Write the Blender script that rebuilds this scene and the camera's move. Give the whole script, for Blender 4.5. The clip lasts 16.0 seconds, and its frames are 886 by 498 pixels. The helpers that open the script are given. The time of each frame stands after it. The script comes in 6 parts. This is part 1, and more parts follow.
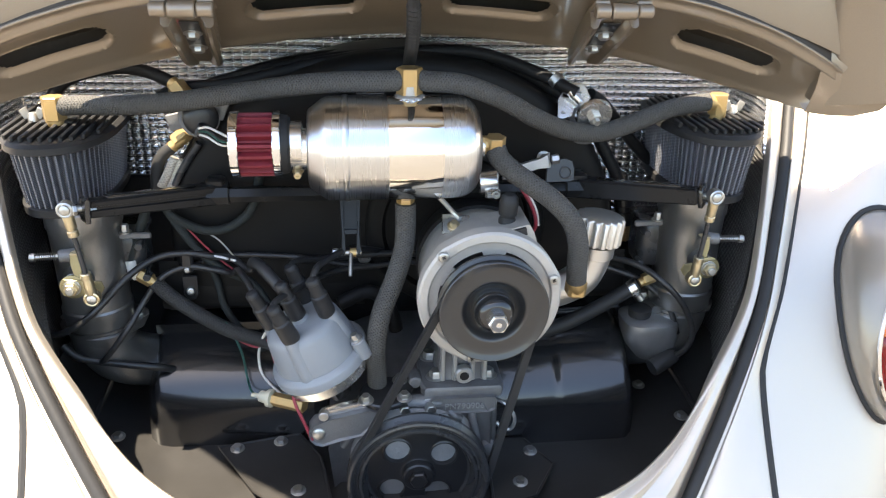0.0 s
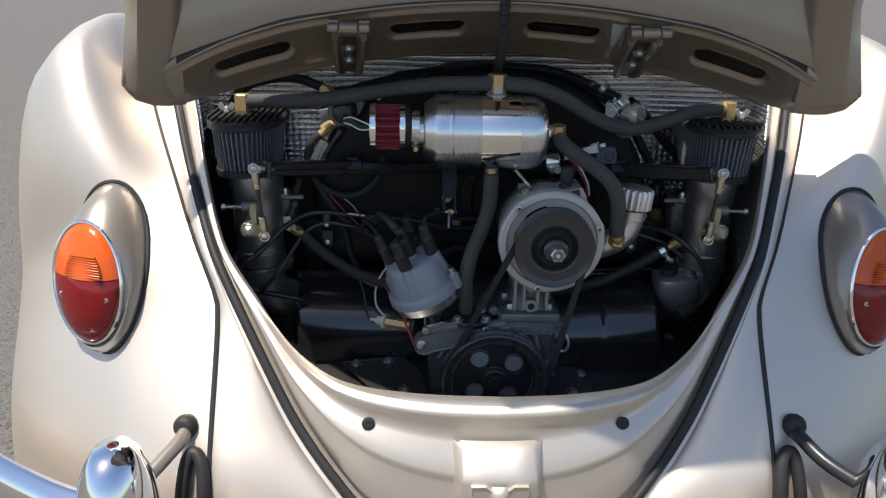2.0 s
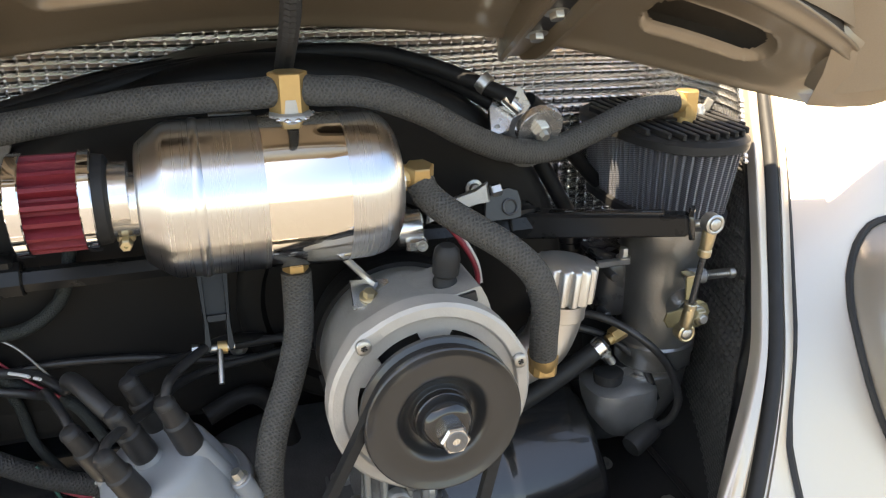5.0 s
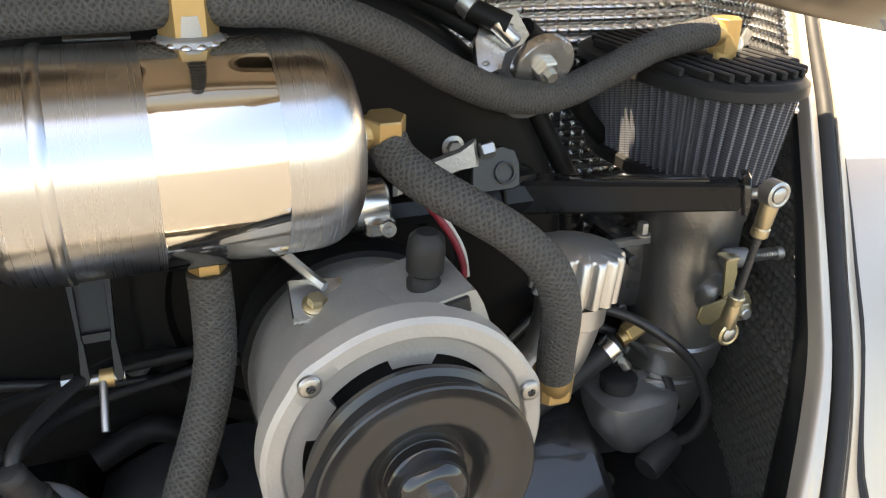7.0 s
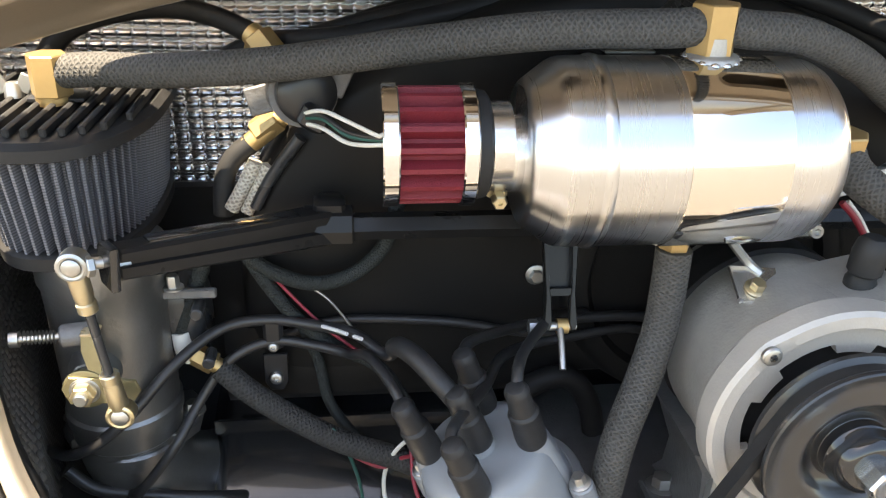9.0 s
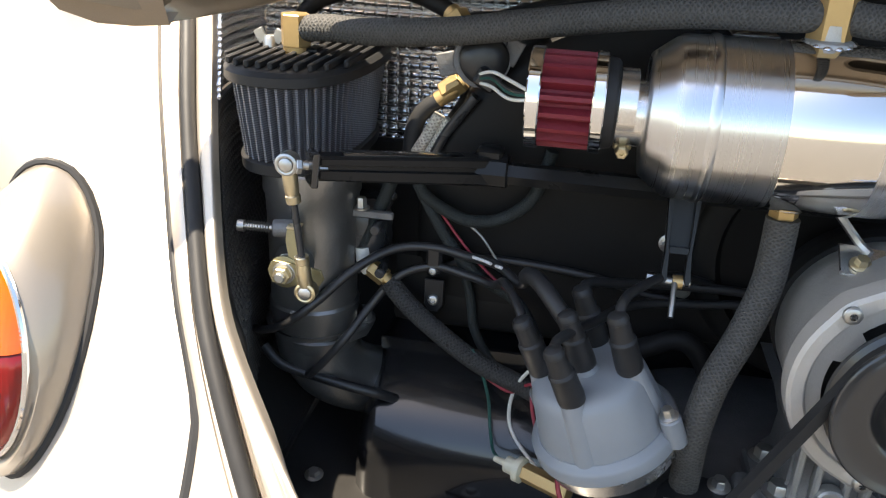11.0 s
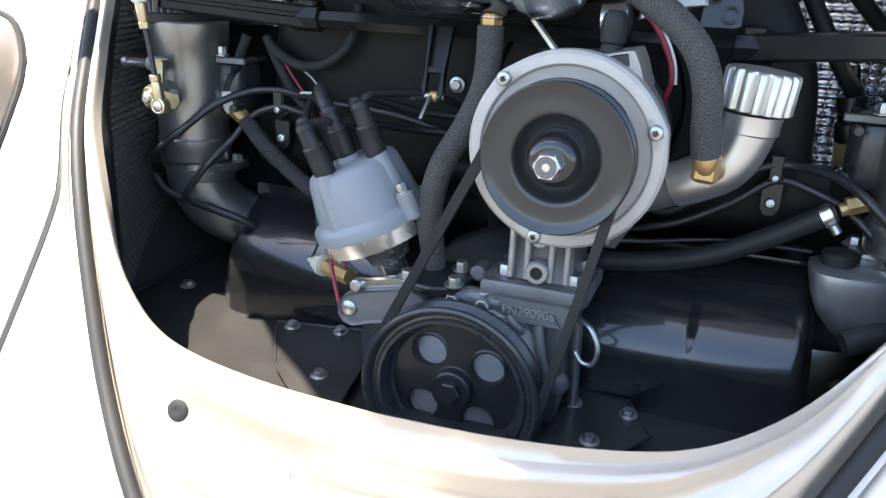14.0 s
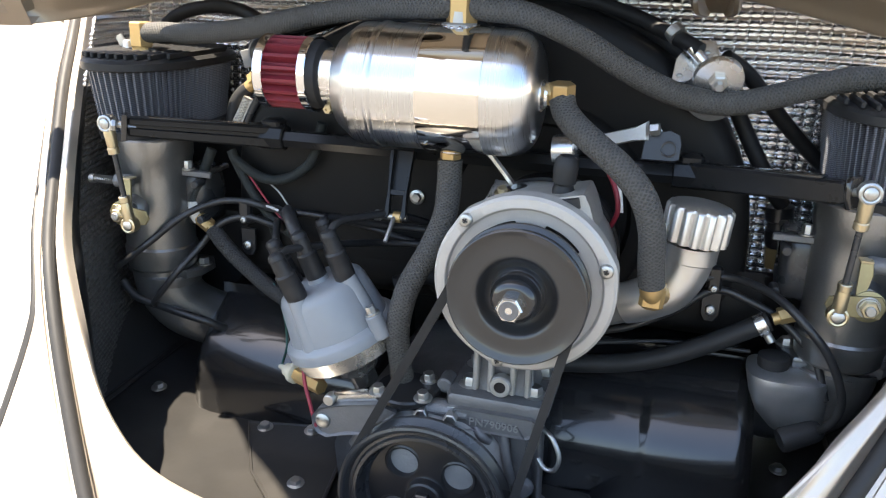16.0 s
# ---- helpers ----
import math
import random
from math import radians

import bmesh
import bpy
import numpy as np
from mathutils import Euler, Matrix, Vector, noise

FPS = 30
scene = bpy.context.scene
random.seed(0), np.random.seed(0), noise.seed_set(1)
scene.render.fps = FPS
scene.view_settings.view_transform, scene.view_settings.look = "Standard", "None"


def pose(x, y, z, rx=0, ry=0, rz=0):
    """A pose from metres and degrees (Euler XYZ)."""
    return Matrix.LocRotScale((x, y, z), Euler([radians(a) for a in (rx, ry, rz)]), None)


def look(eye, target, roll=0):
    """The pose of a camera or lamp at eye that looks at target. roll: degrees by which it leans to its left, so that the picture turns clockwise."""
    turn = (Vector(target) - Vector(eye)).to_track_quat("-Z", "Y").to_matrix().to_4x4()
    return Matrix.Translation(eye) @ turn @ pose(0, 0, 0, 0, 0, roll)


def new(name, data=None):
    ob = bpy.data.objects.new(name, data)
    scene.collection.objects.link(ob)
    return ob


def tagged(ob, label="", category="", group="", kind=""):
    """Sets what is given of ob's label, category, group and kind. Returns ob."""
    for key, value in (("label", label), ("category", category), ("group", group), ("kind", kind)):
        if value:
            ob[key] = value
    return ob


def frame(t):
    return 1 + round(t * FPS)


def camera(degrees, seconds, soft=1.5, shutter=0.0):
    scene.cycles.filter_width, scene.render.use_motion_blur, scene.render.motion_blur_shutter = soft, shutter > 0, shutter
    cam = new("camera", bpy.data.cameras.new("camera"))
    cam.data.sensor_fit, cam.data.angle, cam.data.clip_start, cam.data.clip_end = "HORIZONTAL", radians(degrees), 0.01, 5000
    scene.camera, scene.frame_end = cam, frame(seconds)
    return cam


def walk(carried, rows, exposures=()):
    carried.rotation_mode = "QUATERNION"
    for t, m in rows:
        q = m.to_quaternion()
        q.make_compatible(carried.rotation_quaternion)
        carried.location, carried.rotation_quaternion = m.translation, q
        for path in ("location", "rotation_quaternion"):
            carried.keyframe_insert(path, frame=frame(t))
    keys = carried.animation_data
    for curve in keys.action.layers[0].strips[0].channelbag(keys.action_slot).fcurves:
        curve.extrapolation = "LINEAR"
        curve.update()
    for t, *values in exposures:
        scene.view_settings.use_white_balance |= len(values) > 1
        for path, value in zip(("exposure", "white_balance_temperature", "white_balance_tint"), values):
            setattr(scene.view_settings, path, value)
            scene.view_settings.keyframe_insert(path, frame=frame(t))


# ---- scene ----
cam = camera(57.0, 16.0, 1.2)
PATH = [
    (0, (-0.065, -0.716, 1.178), (0.153, 1.104, 0.378), 1.2),
    (0.5, (-0.084, -0.884, 1.15), (0.079, 0.982, 0.449), 1.7),
    (1, (-0.116, -1.03, 1.14), (-0.035, 0.85, 0.464), 1.5),
    (1.5, (-0.137, -1.108, 1.159), (-0.059, 0.774, 0.488), 1.3),
    (2, (-0.136, -1.12, 1.158), (-0.057, 0.767, 0.5), 1.2),
    (2.5, (-0.134, -1.087, 1.146), (-0.06, 0.809, 0.512), 1.2),
    (3, (-0.126, -1.003, 1.138), (-0.048, 0.892, 0.503), 1.1),
    (3.5, (-0.097, -0.862, 1.142), (-0.008, 1.027, 0.493), 0.8),
    (4, (-0.083, -0.719, 1.124), (0.058, 1.166, 0.47), 0.6),
    (4.5, (-0.103, -0.56, 1.099), (0.215, 1.294, 0.42), 0.1),
    (5, (-0.069, -0.412, 1.094), (0.482, 1.366, 0.363), -0.1),
    (5.2, (-0.039, -0.355, 1.085), (0.579, 1.392, 0.334), -0.1),
    (7.3, (-0.029, -0.212, 1.037), (0.638, 1.473, 0.191), 1.0),
    (7.5, (-0.055, -0.214, 1.041), (0.583, 1.48, 0.191), 1.2),
    (8, (-0.109, -0.226, 1.053), (0.427, 1.496, 0.19), 1.5),
    (8.5, (-0.172, -0.241, 1.065), (0.225, 1.518, 0.2), 1.6),
    (9, (-0.225, -0.259, 1.065), (-0.003, 1.533, 0.205), 1.7),
    (9.5, (-0.269, -0.271, 1.063), (-0.213, 1.538, 0.212), 2.0),
    (9.7, (-0.284, -0.273, 1.066), (-0.277, 1.537, 0.215), 2.1),
    (11.8, (-0.005, -0.452, 0.993), (-0.455, 1.353, 0.258), 2.6),
    (12, (0.034, -0.441, 0.978), (-0.431, 1.364, 0.254), 2.4),
    (12.5, (0.127, -0.452, 0.943), (-0.38, 1.353, 0.246), 2.4),
    (13, (0.172, -0.501, 0.907), (-0.389, 1.299, 0.239), 2.7),
    (13.5, (0.204, -0.528, 0.883), (-0.411, 1.259, 0.228), 2.6),
    (14, (0.243, -0.541, 0.874), (-0.398, 1.237, 0.22), 2.5),
    (14.5, (0.275, -0.551, 0.882), (-0.37, 1.226, 0.227), 2.3),
    (15, (0.294, -0.55, 0.893), (-0.335, 1.232, 0.24), 2.1),
    (15.5, (0.29, -0.543, 0.937), (-0.299, 1.256, 0.29), 2.0),
    (16, (0.223, -0.56, 1.002), (-0.294, 1.264, 0.366), 1.9),
]
EXPO = [(0.0, 2.5, 7200, 10), (0.5, 2.32, 6700, 10), (1.0, 1.5, 6200, 10), (1.5, 0.95, 6200, 10), (2.0, 0.68, 6300, 10), (3.0, 0.6, 6100, 10), (3.5, 0.9, 6300, 10), (4.5, 2.3, 7800, 10), (5.0, 2.32, 8200, 10), (7.5, 2.36, 8500, 10), (9.0, 2.65, 8000, 10), (9.7, 2.7, 7500, 10), (12.0, 1.45, 6900, 10), (12.5, 2.15, 6600, 10), (13.0, 2.5, 6550, 10), (13.5, 2.55, 6500, 10), (14.0, 2.5, 6450, 10), (15.0, 2.3, 6350, 10), (16.0, 2.45, 7000, 10)]
walk(cam, [(t, look(eye, target, roll)) for t, eye, target, roll in PATH], EXPO)

# ---------- light ----------
SUN = Vector((-.30, -.20, 1.0)).normalized()
world = bpy.data.worlds.new("sky")
scene.world = world
world.use_nodes = True
sky = world.node_tree.nodes.new("ShaderNodeTexSky")
sky.sky_type, sky.sun_disc = "NISHITA", False
sky.sun_elevation, sky.sun_rotation = math.asin(SUN.z), math.atan2(SUN.x, SUN.y)
back = world.node_tree.nodes["Background"]
back.inputs["Strength"].default_value = 0.105
world.node_tree.links.new(sky.outputs[0], back.inputs["Color"])
sun = new("sun", bpy.data.lights.new("sun", "SUN"))
sun.data.energy, sun.data.angle, sun.data.color = 5.0, radians(0.55), (1.0, 0.91, 0.79)
sun.matrix_world = look(SUN * 20, (0, 0, 0))

H = Vector


# ---------- mesh building ----------
class M:
    """A mesh in the making, in world metres."""
    def __init__(self):
        self.v, self.f, self.uv = [], [], {}

    def loft(self, rings, close=True, cap0=False, cap1=False, uv=None):
        base, n = len(self.v), len(rings[0])
        for r in rings:
            self.v.extend(tuple(p) for p in r)
        for i in range(len(rings) - 1):
            for j in range(n if close else n - 1):
                k = (j + 1) % n
                a, b = base + i * n, base + (i + 1) * n
                if uv:
                    self.uv[len(self.f)] = [(j / n * uv[0], uv[1][i]), ((j + 1) / n * uv[0], uv[1][i]), ((j + 1) / n * uv[0], uv[1][i + 1]), (j / n * uv[0], uv[1][i + 1])]
                self.f.append((a + j, a + k, b + k, b + j))
        if cap0:
            self.f.append(tuple(base + j for j in reversed(range(n))))
        if cap1:
            b = base + (len(rings) - 1) * n
            self.f.append(tuple(b + j for j in range(n)))
        return self

    def lathe(self, p, axis, prof, n=32, cap=True, pleat=0, twist=0.0):
        """prof: (distance along axis, radius) pairs; pleat: depth of n/2 folds round it."""
        p, a, b, c = H(p), *basis(axis)
        rings = []
        for d, r in prof:
            q = p + a * d
            ring = []
            for j in range(n):
                t = 2 * math.pi * j / n + twist
                rr = r - (pleat if pleat and j % 2 else 0)
                ring.append(q + b * (rr * math.cos(t)) + c * (rr * math.sin(t)))
            rings.append(ring)
        return self.loft(rings, True, cap, cap)

    def tube(self, pts, r, n=12, sub=6, cap=True, rr=None):
        q = smooth_path(pts, sub)
        tang = [(q[min(i + 1, len(q) - 1)] - q[max(i - 1, 0)]).normalized() for i in range(len(q))]
        nrm = basis(tang[0])[1]
        rings, vs, dist = [], [], 0.0
        for i, (p, t) in enumerate(zip(q, tang)):
            nrm = (nrm - t * nrm.dot(t)).normalized()
            bn = t.cross(nrm)
            rad = r if rr is None else rr(i / (len(q) - 1))
            rings.append([p + nrm * (rad * math.cos(2 * math.pi * j / n)) + bn * (rad * math.sin(2 * math.pi * j / n)) for j in range(n)])
            dist += (p - q[i - 1]).length if i else 0
            vs.append(dist)
        return self.loft(rings, True, cap, cap, uv=(2 * math.pi * r, vs))

    def cyl(self, p0, p1, r, n=20, bev=0.0, r1=None):
        d = H(p1) - H(p0)
        r1 = r if r1 is None else r1
        L = d.length
        prof = [(0, r), (L, r1)] if not bev else [(0, r - bev), (bev, r), (L - bev, r1), (L, r1 - bev)]
        return self.lathe(p0, d, prof, n)

    def bolt(self, p, axis, r=0.006, h=0.005, washer=True):
        a = H(axis).normalized()
        if washer:
            self.lathe(p, a, [(0, r * 1.55), (0.0012, r * 1.55), (0.0016, r * 1.45)], 16)
        self.lathe(H(p) + a * 0.0012, a, [(0, r), (h * 0.85, r), (h, r * 0.88)], 6)
        return self

    def screw(self, p, axis, r=0.006):
        """A pan head with a cross slot."""
        a, b, c = basis(axis)
        self.lathe(p, a, [(0, r), (r * 0.35, r), (r * 0.55, r * 0.86), (r * 0.66, r * 0.6), (r * 0.66, r * 0.40), (r * 0.25, r * 0.32)], 16)
        return self

    def box(self, c, size, rot=None, bev=0.0015):
        """A box with chamfered edges; rot: 3x3 or None."""
        hx, hy, hz = (s / 2 for s in size)
        b = min(bev, hx * 0.49, hy * 0.49, hz * 0.49)
        def ring(x, y, z):
            return [(x - b, -y, z), (x, -y + b, z), (x, y - b, z), (x - b, y, z), (-x + b, y, z), (-x, y - b, z), (-x, -y + b, z), (-x + b, -y, z)]
        rings = [ring(hx - b, hy - b, -hz), ring(hx, hy, -hz + b), ring(hx, hy, hz - b), ring(hx - b, hy - b, hz)]
        R = rot if rot is not None else Matrix.Identity(3)
        return self.loft([[H(c) + R @ H(p) for p in r] for r in rings], True, True, True)

    def slab(self, outline, o, u, w, depth, bev=0.0015):
        """An outline of (a, b) points in the plane o, u, w, made thick along u x w."""
        u, w = H(u).normalized(), H(w).normalized()
        n = u.cross(w)
        cx, cy = sum(p[0] for p in outline) / len(outline), sum(p[1] for p in outline) / len(outline)
        def at(s, d):
            out = []
            for a, b in outline:
                dx, dy = a - cx, b - cy
                k = max(0, 1 - s / max(math.hypot(dx, dy), 1e-5))
                out.append(H(o) + u * (cx + dx * k) + w * (cy + dy * k) + n * d)
            return out
        return self.loft([at(bev, 0), at(0, bev), at(0, depth - bev), at(bev, depth)], True, True, True)

    def grid(self, nu, nv, fn):
        return self.loft([[fn(i / nu, j / nv) for j in range(nv + 1)] for i in range(nu + 1)], False)


def basis(axis):
    a = H(axis).normalized()
    b = a.cross(H((0, 0, 1)))
    if b.length < 1e-3:
        b = H((1, 0, 0))
    b.normalize()
    return a, b, a.cross(b)


def smooth_path(pts, sub=6):
    pts = [H(p) for p in pts]
    if len(pts) < 3 or sub < 2:
        return pts
    out = []
    for i in range(len(pts) - 1):
        p0, p1, p2, p3 = pts[max(i - 1, 0)], pts[i], pts[i + 1], pts[min(i + 2, len(pts) - 1)]
        for k in range(sub):
            t = k / sub
            out.append(0.5 * ((2 * p1) + (p2 - p0) * t + (2 * p0 - 5 * p1 + 4 * p2 - p3) * t * t + (3 * p1 - p0 - 3 * p2 + p3) * t ** 3))
    return out + [pts[-1]]


def resample(pts, n, sub=10):
    """n points at even steps along a smooth line through pts."""
    q = smooth_path(pts, sub)
    acc = [0.0]
    for a, b in zip(q, q[1:]):
        acc.append(acc[-1] + (b - a).length)
    out, k = [], 0
    for i in range(n):
        s = acc[-1] * i / (n - 1)
        while k < len(q) - 2 and acc[k + 1] < s:
            k += 1
        t = (s - acc[k]) / max(acc[k + 1] - acc[k], 1e-9)
        out.append(q[k].lerp(q[k + 1], min(max(t, 0), 1)))
    return out


def thing(name, at, label, category, group="", kind=""):
    ob = new(name)
    ob.location = at
    ob.empty_display_size = 0.02
    return tagged(ob, label, category, group, kind)


def place(ob):
    p = H((0, 0, 0))
    while ob:
        p += ob.location
        ob = ob.parent
    return p


def part(name, m, material, parent=None, label="", smooth=40):
    """One mesh object out of m, under a thing or a part."""
    org = place(parent)
    me = bpy.data.meshes.new(name)
    me.from_pydata([(x - org.x, y - org.y, z - org.z) for x, y, z in m.v], [], m.f)
    if m.uv:
        layer = me.uv_layers.new(name="UVMap")
        flat = np.zeros((len(me.loops), 2), dtype=np.float32)
        for poly in me.polygons:
            if poly.index in m.uv:
                flat[poly.loop_start:poly.loop_start + 4] = m.uv[poly.index]
        layer.data.foreach_set("uv", flat.ravel())
    bm = bmesh.new()
    bm.from_mesh(me)
    bmesh.ops.recalc_face_normals(bm, faces=bm.faces)
    bm.to_mesh(me)
    bm.free()
    if smooth:
        me.polygons.foreach_set("use_smooth", [True] * len(me.polygons))
        me.set_sharp_from_angle(angle=radians(smooth))
    me.materials.append(material)
    ob = new(name, me)
    if parent:
        ob.parent = parent
    return tagged(ob, label)

# ---------- materials ----------
def mat(name, base, rough=0.5, metal=0.0, vary=0.12, scale=40.0, bump=0.0, bump_scale=300.0, coat=0.0, stain=0.0, stain_col=(0.2, 0.17, 0.13), rough_vary=0.1, spec=0.5):
    m = bpy.data.materials.new(name)
    m.use_nodes = True
    nt = m.node_tree
    b = nt.nodes["Principled BSDF"]
    N, L = nt.nodes.new, nt.links.new
    co = N("ShaderNodeTexCoord")
    n1 = N("ShaderNodeTexNoise")
    n1.inputs["Scale"].default_value, n1.inputs["Detail"].default_value, n1.inputs["Roughness"].default_value = scale, 6, 0.6
    L(co.outputs["Object"], n1.inputs["Vector"])
    ramp = N("ShaderNodeMix")
    ramp.data_type = "RGBA"
    ramp.inputs[6].default_value = (*[c * (1 - vary) for c in base], 1)
    ramp.inputs[7].default_value = (*[min(c * (1 + vary), 1) for c in base], 1)
    L(n1.outputs["Fac"], ramp.inputs[0])
    col = ramp.outputs[2]
    if stain:
        n2 = N("ShaderNodeTexNoise")
        n2.inputs["Scale"].default_value, n2.inputs["Detail"].default_value = scale * 0.22, 8
        L(co.outputs["Object"], n2.inputs["Vector"])
        mr = N("ShaderNodeMapRange")
        mr.inputs[1].default_value, mr.inputs[2].default_value, mr.inputs[4].default_value = 0.52, 0.72, stain
        L(n2.outputs["Fac"], mr.inputs[0])
        mx = N("ShaderNodeMix")
        mx.data_type = "RGBA"
        mx.inputs[7].default_value = (*stain_col, 1)
        L(mr.outputs[0], mx.inputs[0])
        L(col, mx.inputs[6])
        col = mx.outputs[2]
    L(col, b.inputs["Base Color"])
    rr = N("ShaderNodeMapRange")
    rr.inputs[3].default_value, rr.inputs[4].default_value = max(rough - rough_vary, 0.02), min(rough + rough_vary, 1)
    n3 = N("ShaderNodeTexNoise")
    n3.inputs["Scale"].default_value, n3.inputs["Detail"].default_value = scale * 0.6, 5
    L(co.outputs["Object"], n3.inputs["Vector"])
    L(n3.outputs["Fac"], rr.inputs[0])
    L(rr.outputs[0], b.inputs["Roughness"])
    b.inputs["Metallic"].default_value = metal
    b.inputs["Coat Weight"].default_value = coat
    b.inputs["Coat Roughness"].default_value = 0.06
    b.inputs["Specular IOR Level"].default_value = spec
    if bump:
        n4 = N("ShaderNodeTexNoise")
        n4.inputs["Scale"].default_value, n4.inputs["Detail"].default_value = bump_scale, 4
        L(co.outputs["Object"], n4.inputs["Vector"])
        bp = N("ShaderNodeBump")
        bp.inputs["Strength"].default_value, bp.inputs["Distance"].default_value = bump, 0.002
        L(n4.outputs["Fac"], bp.inputs["Height"])
        L(bp.outputs[0], b.inputs["Normal"])
    return m


def braid_mat(name, dark, light, pitch=0.0054, bump=0.9):
    """Woven sleeve: two crossing sets of strands, along the sleeve's own length and girth."""
    m = mat(name, dark, 0.75, 0.0, 0.3, 90)
    nt = m.node_tree
    b = nt.nodes["Principled BSDF"]
    N, L = nt.nodes.new, nt.links.new
    uv = N("ShaderNodeTexCoord")
    sep = N("ShaderNodeSeparateXYZ")
    wob = N("ShaderNodeTexNoise")
    wob.inputs["Scale"].default_value = 160
    L(uv.outputs["UV"], wob.inputs["Vector"])
    off = N("ShaderNodeVectorMath")
    off.operation = "MULTIPLY_ADD"
    off.inputs[1].default_value = (0.0044, 0.0044, 0)
    L(wob.outputs["Color"], off.inputs[0])
    L(uv.outputs["UV"], off.inputs[2])
    L(off.outputs[0], sep.inputs[0])
    def math_node(op, a, c):
        n = N("ShaderNodeMath")
        n.operation = op
        for i, s in enumerate((a, c)):
            if isinstance(s, (int, float)):
                n.inputs[i].default_value = s
            elif s is not None:
                L(s, n.inputs[i])
        return n.outputs[0]
    k = 2 * math.pi / pitch
    across = math_node("SINE", math_node("MULTIPLY", math_node("ADD", math_node("MULTIPLY", sep.outputs[0], 0.62), sep.outputs[1]), k), None)
    back = math_node("SINE", math_node("MULTIPLY", math_node("SUBTRACT", math_node("MULTIPLY", sep.outputs[0], 0.62), sep.outputs[1]), k), None)
    h = math_node("MULTIPLY", math_node("MAXIMUM", across, back), 0.42)
    h2 = math_node("ADD", h, 0.5)
    mx = N("ShaderNodeMix")
    mx.data_type = "RGBA"
    mx.inputs[6].default_value, mx.inputs[7].default_value = (*dark, 1), (*light, 1)
    nz = N("ShaderNodeTexNoise")
    nz.inputs["Scale"].default_value, nz.inputs["Detail"].default_value, nz.inputs["Roughness"].default_value = 260, 6, 0.75
    L(uv.outputs["Object"], nz.inputs["Vector"])
    L(math_node("MULTIPLY", h2, math_node("SUBTRACT", math_node("MULTIPLY", nz.outputs["Fac"], 1.8), 0.15)), mx.inputs[0])
    L(mx.outputs[2], b.inputs["Base Color"])
    bp = N("ShaderNodeBump")
    bp.inputs["Strength"].default_value, bp.inputs["Distance"].default_value = bump, 0.0012
    L(h2, bp.inputs["Height"])
    L(bp.outputs[0], b.inputs["Normal"])
    return m


PAINT = mat("champagne_metallic_paint", (0.62, 0.555, 0.48), 0.50, 0.80, 0.03, 1200, 0.02, 1500, coat=0.25, rough_vary=0.03)
# body paint again, darkened to carry the shade under the open lid
PAINT_SHADED = mat("shaded_champagne_paint", (0.262, 0.207, 0.150), 0.36, 0.5, 0.10, 900, 0.05, 700, coat=0.8, rough_vary=0.08, stain=0.15, stain_col=(0.25, 0.2, 0.15))
# dark brown that paints the shade seen through the lid's oval slots
CAVITY_SHADE = mat("cavity_shade_brown", (0.055, 0.045, 0.036), 0.8, 0, 0.2, 80)
BOOT_RUBBER = mat("dusty_boot_rubber", (0.023, 0.023, 0.024), 0.45, 0, 0.25, 120, 0.05, 500, spec=0.35)
SHROUD_TIN = mat("satin_black_shroud_enamel", (0.0105, 0.0100, 0.0096), 0.48, 0, 0.2, 25, 0.03, 60, rough_vary=0.1, spec=0.15, stain=0.3, stain_col=(0.02, 0.018, 0.017))
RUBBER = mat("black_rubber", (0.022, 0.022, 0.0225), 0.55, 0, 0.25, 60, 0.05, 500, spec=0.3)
BLACK_GLOSS = mat("glossy_black_cover_enamel", (0.015, 0.0148, 0.015), 0.24, 0, 0.2, 25, 0.05, 40, coat=0.7, rough_vary=0.08, stain=0.2, stain_col=(0.018, 0.017, 0.016))
FLOOR_TIN = mat("dusty_black_floor_tin", (0.024, 0.023, 0.022), 0.40, 0, 0.3, 22, 0.08, 90, rough_vary=0.12, stain=0.5, stain_col=(0.042, 0.039, 0.035), coat=0.2)
BLACK_SATIN = mat("satin_black_steel", (0.015, 0.015, 0.016), 0.36, 0, 0.2, 50, 0.05, 250, coat=0.15)
PULLEY_BLACK = mat("worn_black_pulley", (0.050, 0.051, 0.053), 0.28, 0.35, 0.15, 35, 0.02, 200, rough_vary=0.12)
SILVER_FOIL = mat("embossed_foil", (0.88, 0.885, 0.90), 0.24, 0.95, 0.05, 120, rough_vary=0.06, stain=0.15, stain_col=(0.66, 0.64, 0.6))
DARK_FOIL = mat("black_embossed_mat", (0.075, 0.073, 0.070), 0.36, 0.0, 0.2, 90, 0.1, 400)
ALU_CAST = mat("cast_aluminium", (0.44, 0.435, 0.42), 0.48, 0.75, 0.1, 70, 0.25, 420, stain=0.3, stain_col=(0.33, 0.31, 0.28))
ALU_DULL = mat("dull_cast_alloy", (0.175, 0.175, 0.177), 0.52, 0.5, 0.2, 60, 0.35, 380, stain=0.6, stain_col=(0.10, 0.098, 0.094))
DUSTY_ALLOY = mat("dusty_crankcase_alloy", (0.27, 0.267, 0.26), 0.6, 0.2, 0.2, 45, 0.35, 300, stain=0.5, stain_col=(0.12, 0.115, 0.11))
RING_ALLOY = mat("blasted_alloy_ring", (0.48, 0.455, 0.42), 0.5, 0.35, 0.08, 70, 0.15, 420, stain=0.25, stain_col=(0.36, 0.34, 0.31))
SATIN_ALLOY = mat("satin_filler_alloy", (0.62, 0.61, 0.59), 0.36, 0.92, 0.05, 80, 0.03, 300)
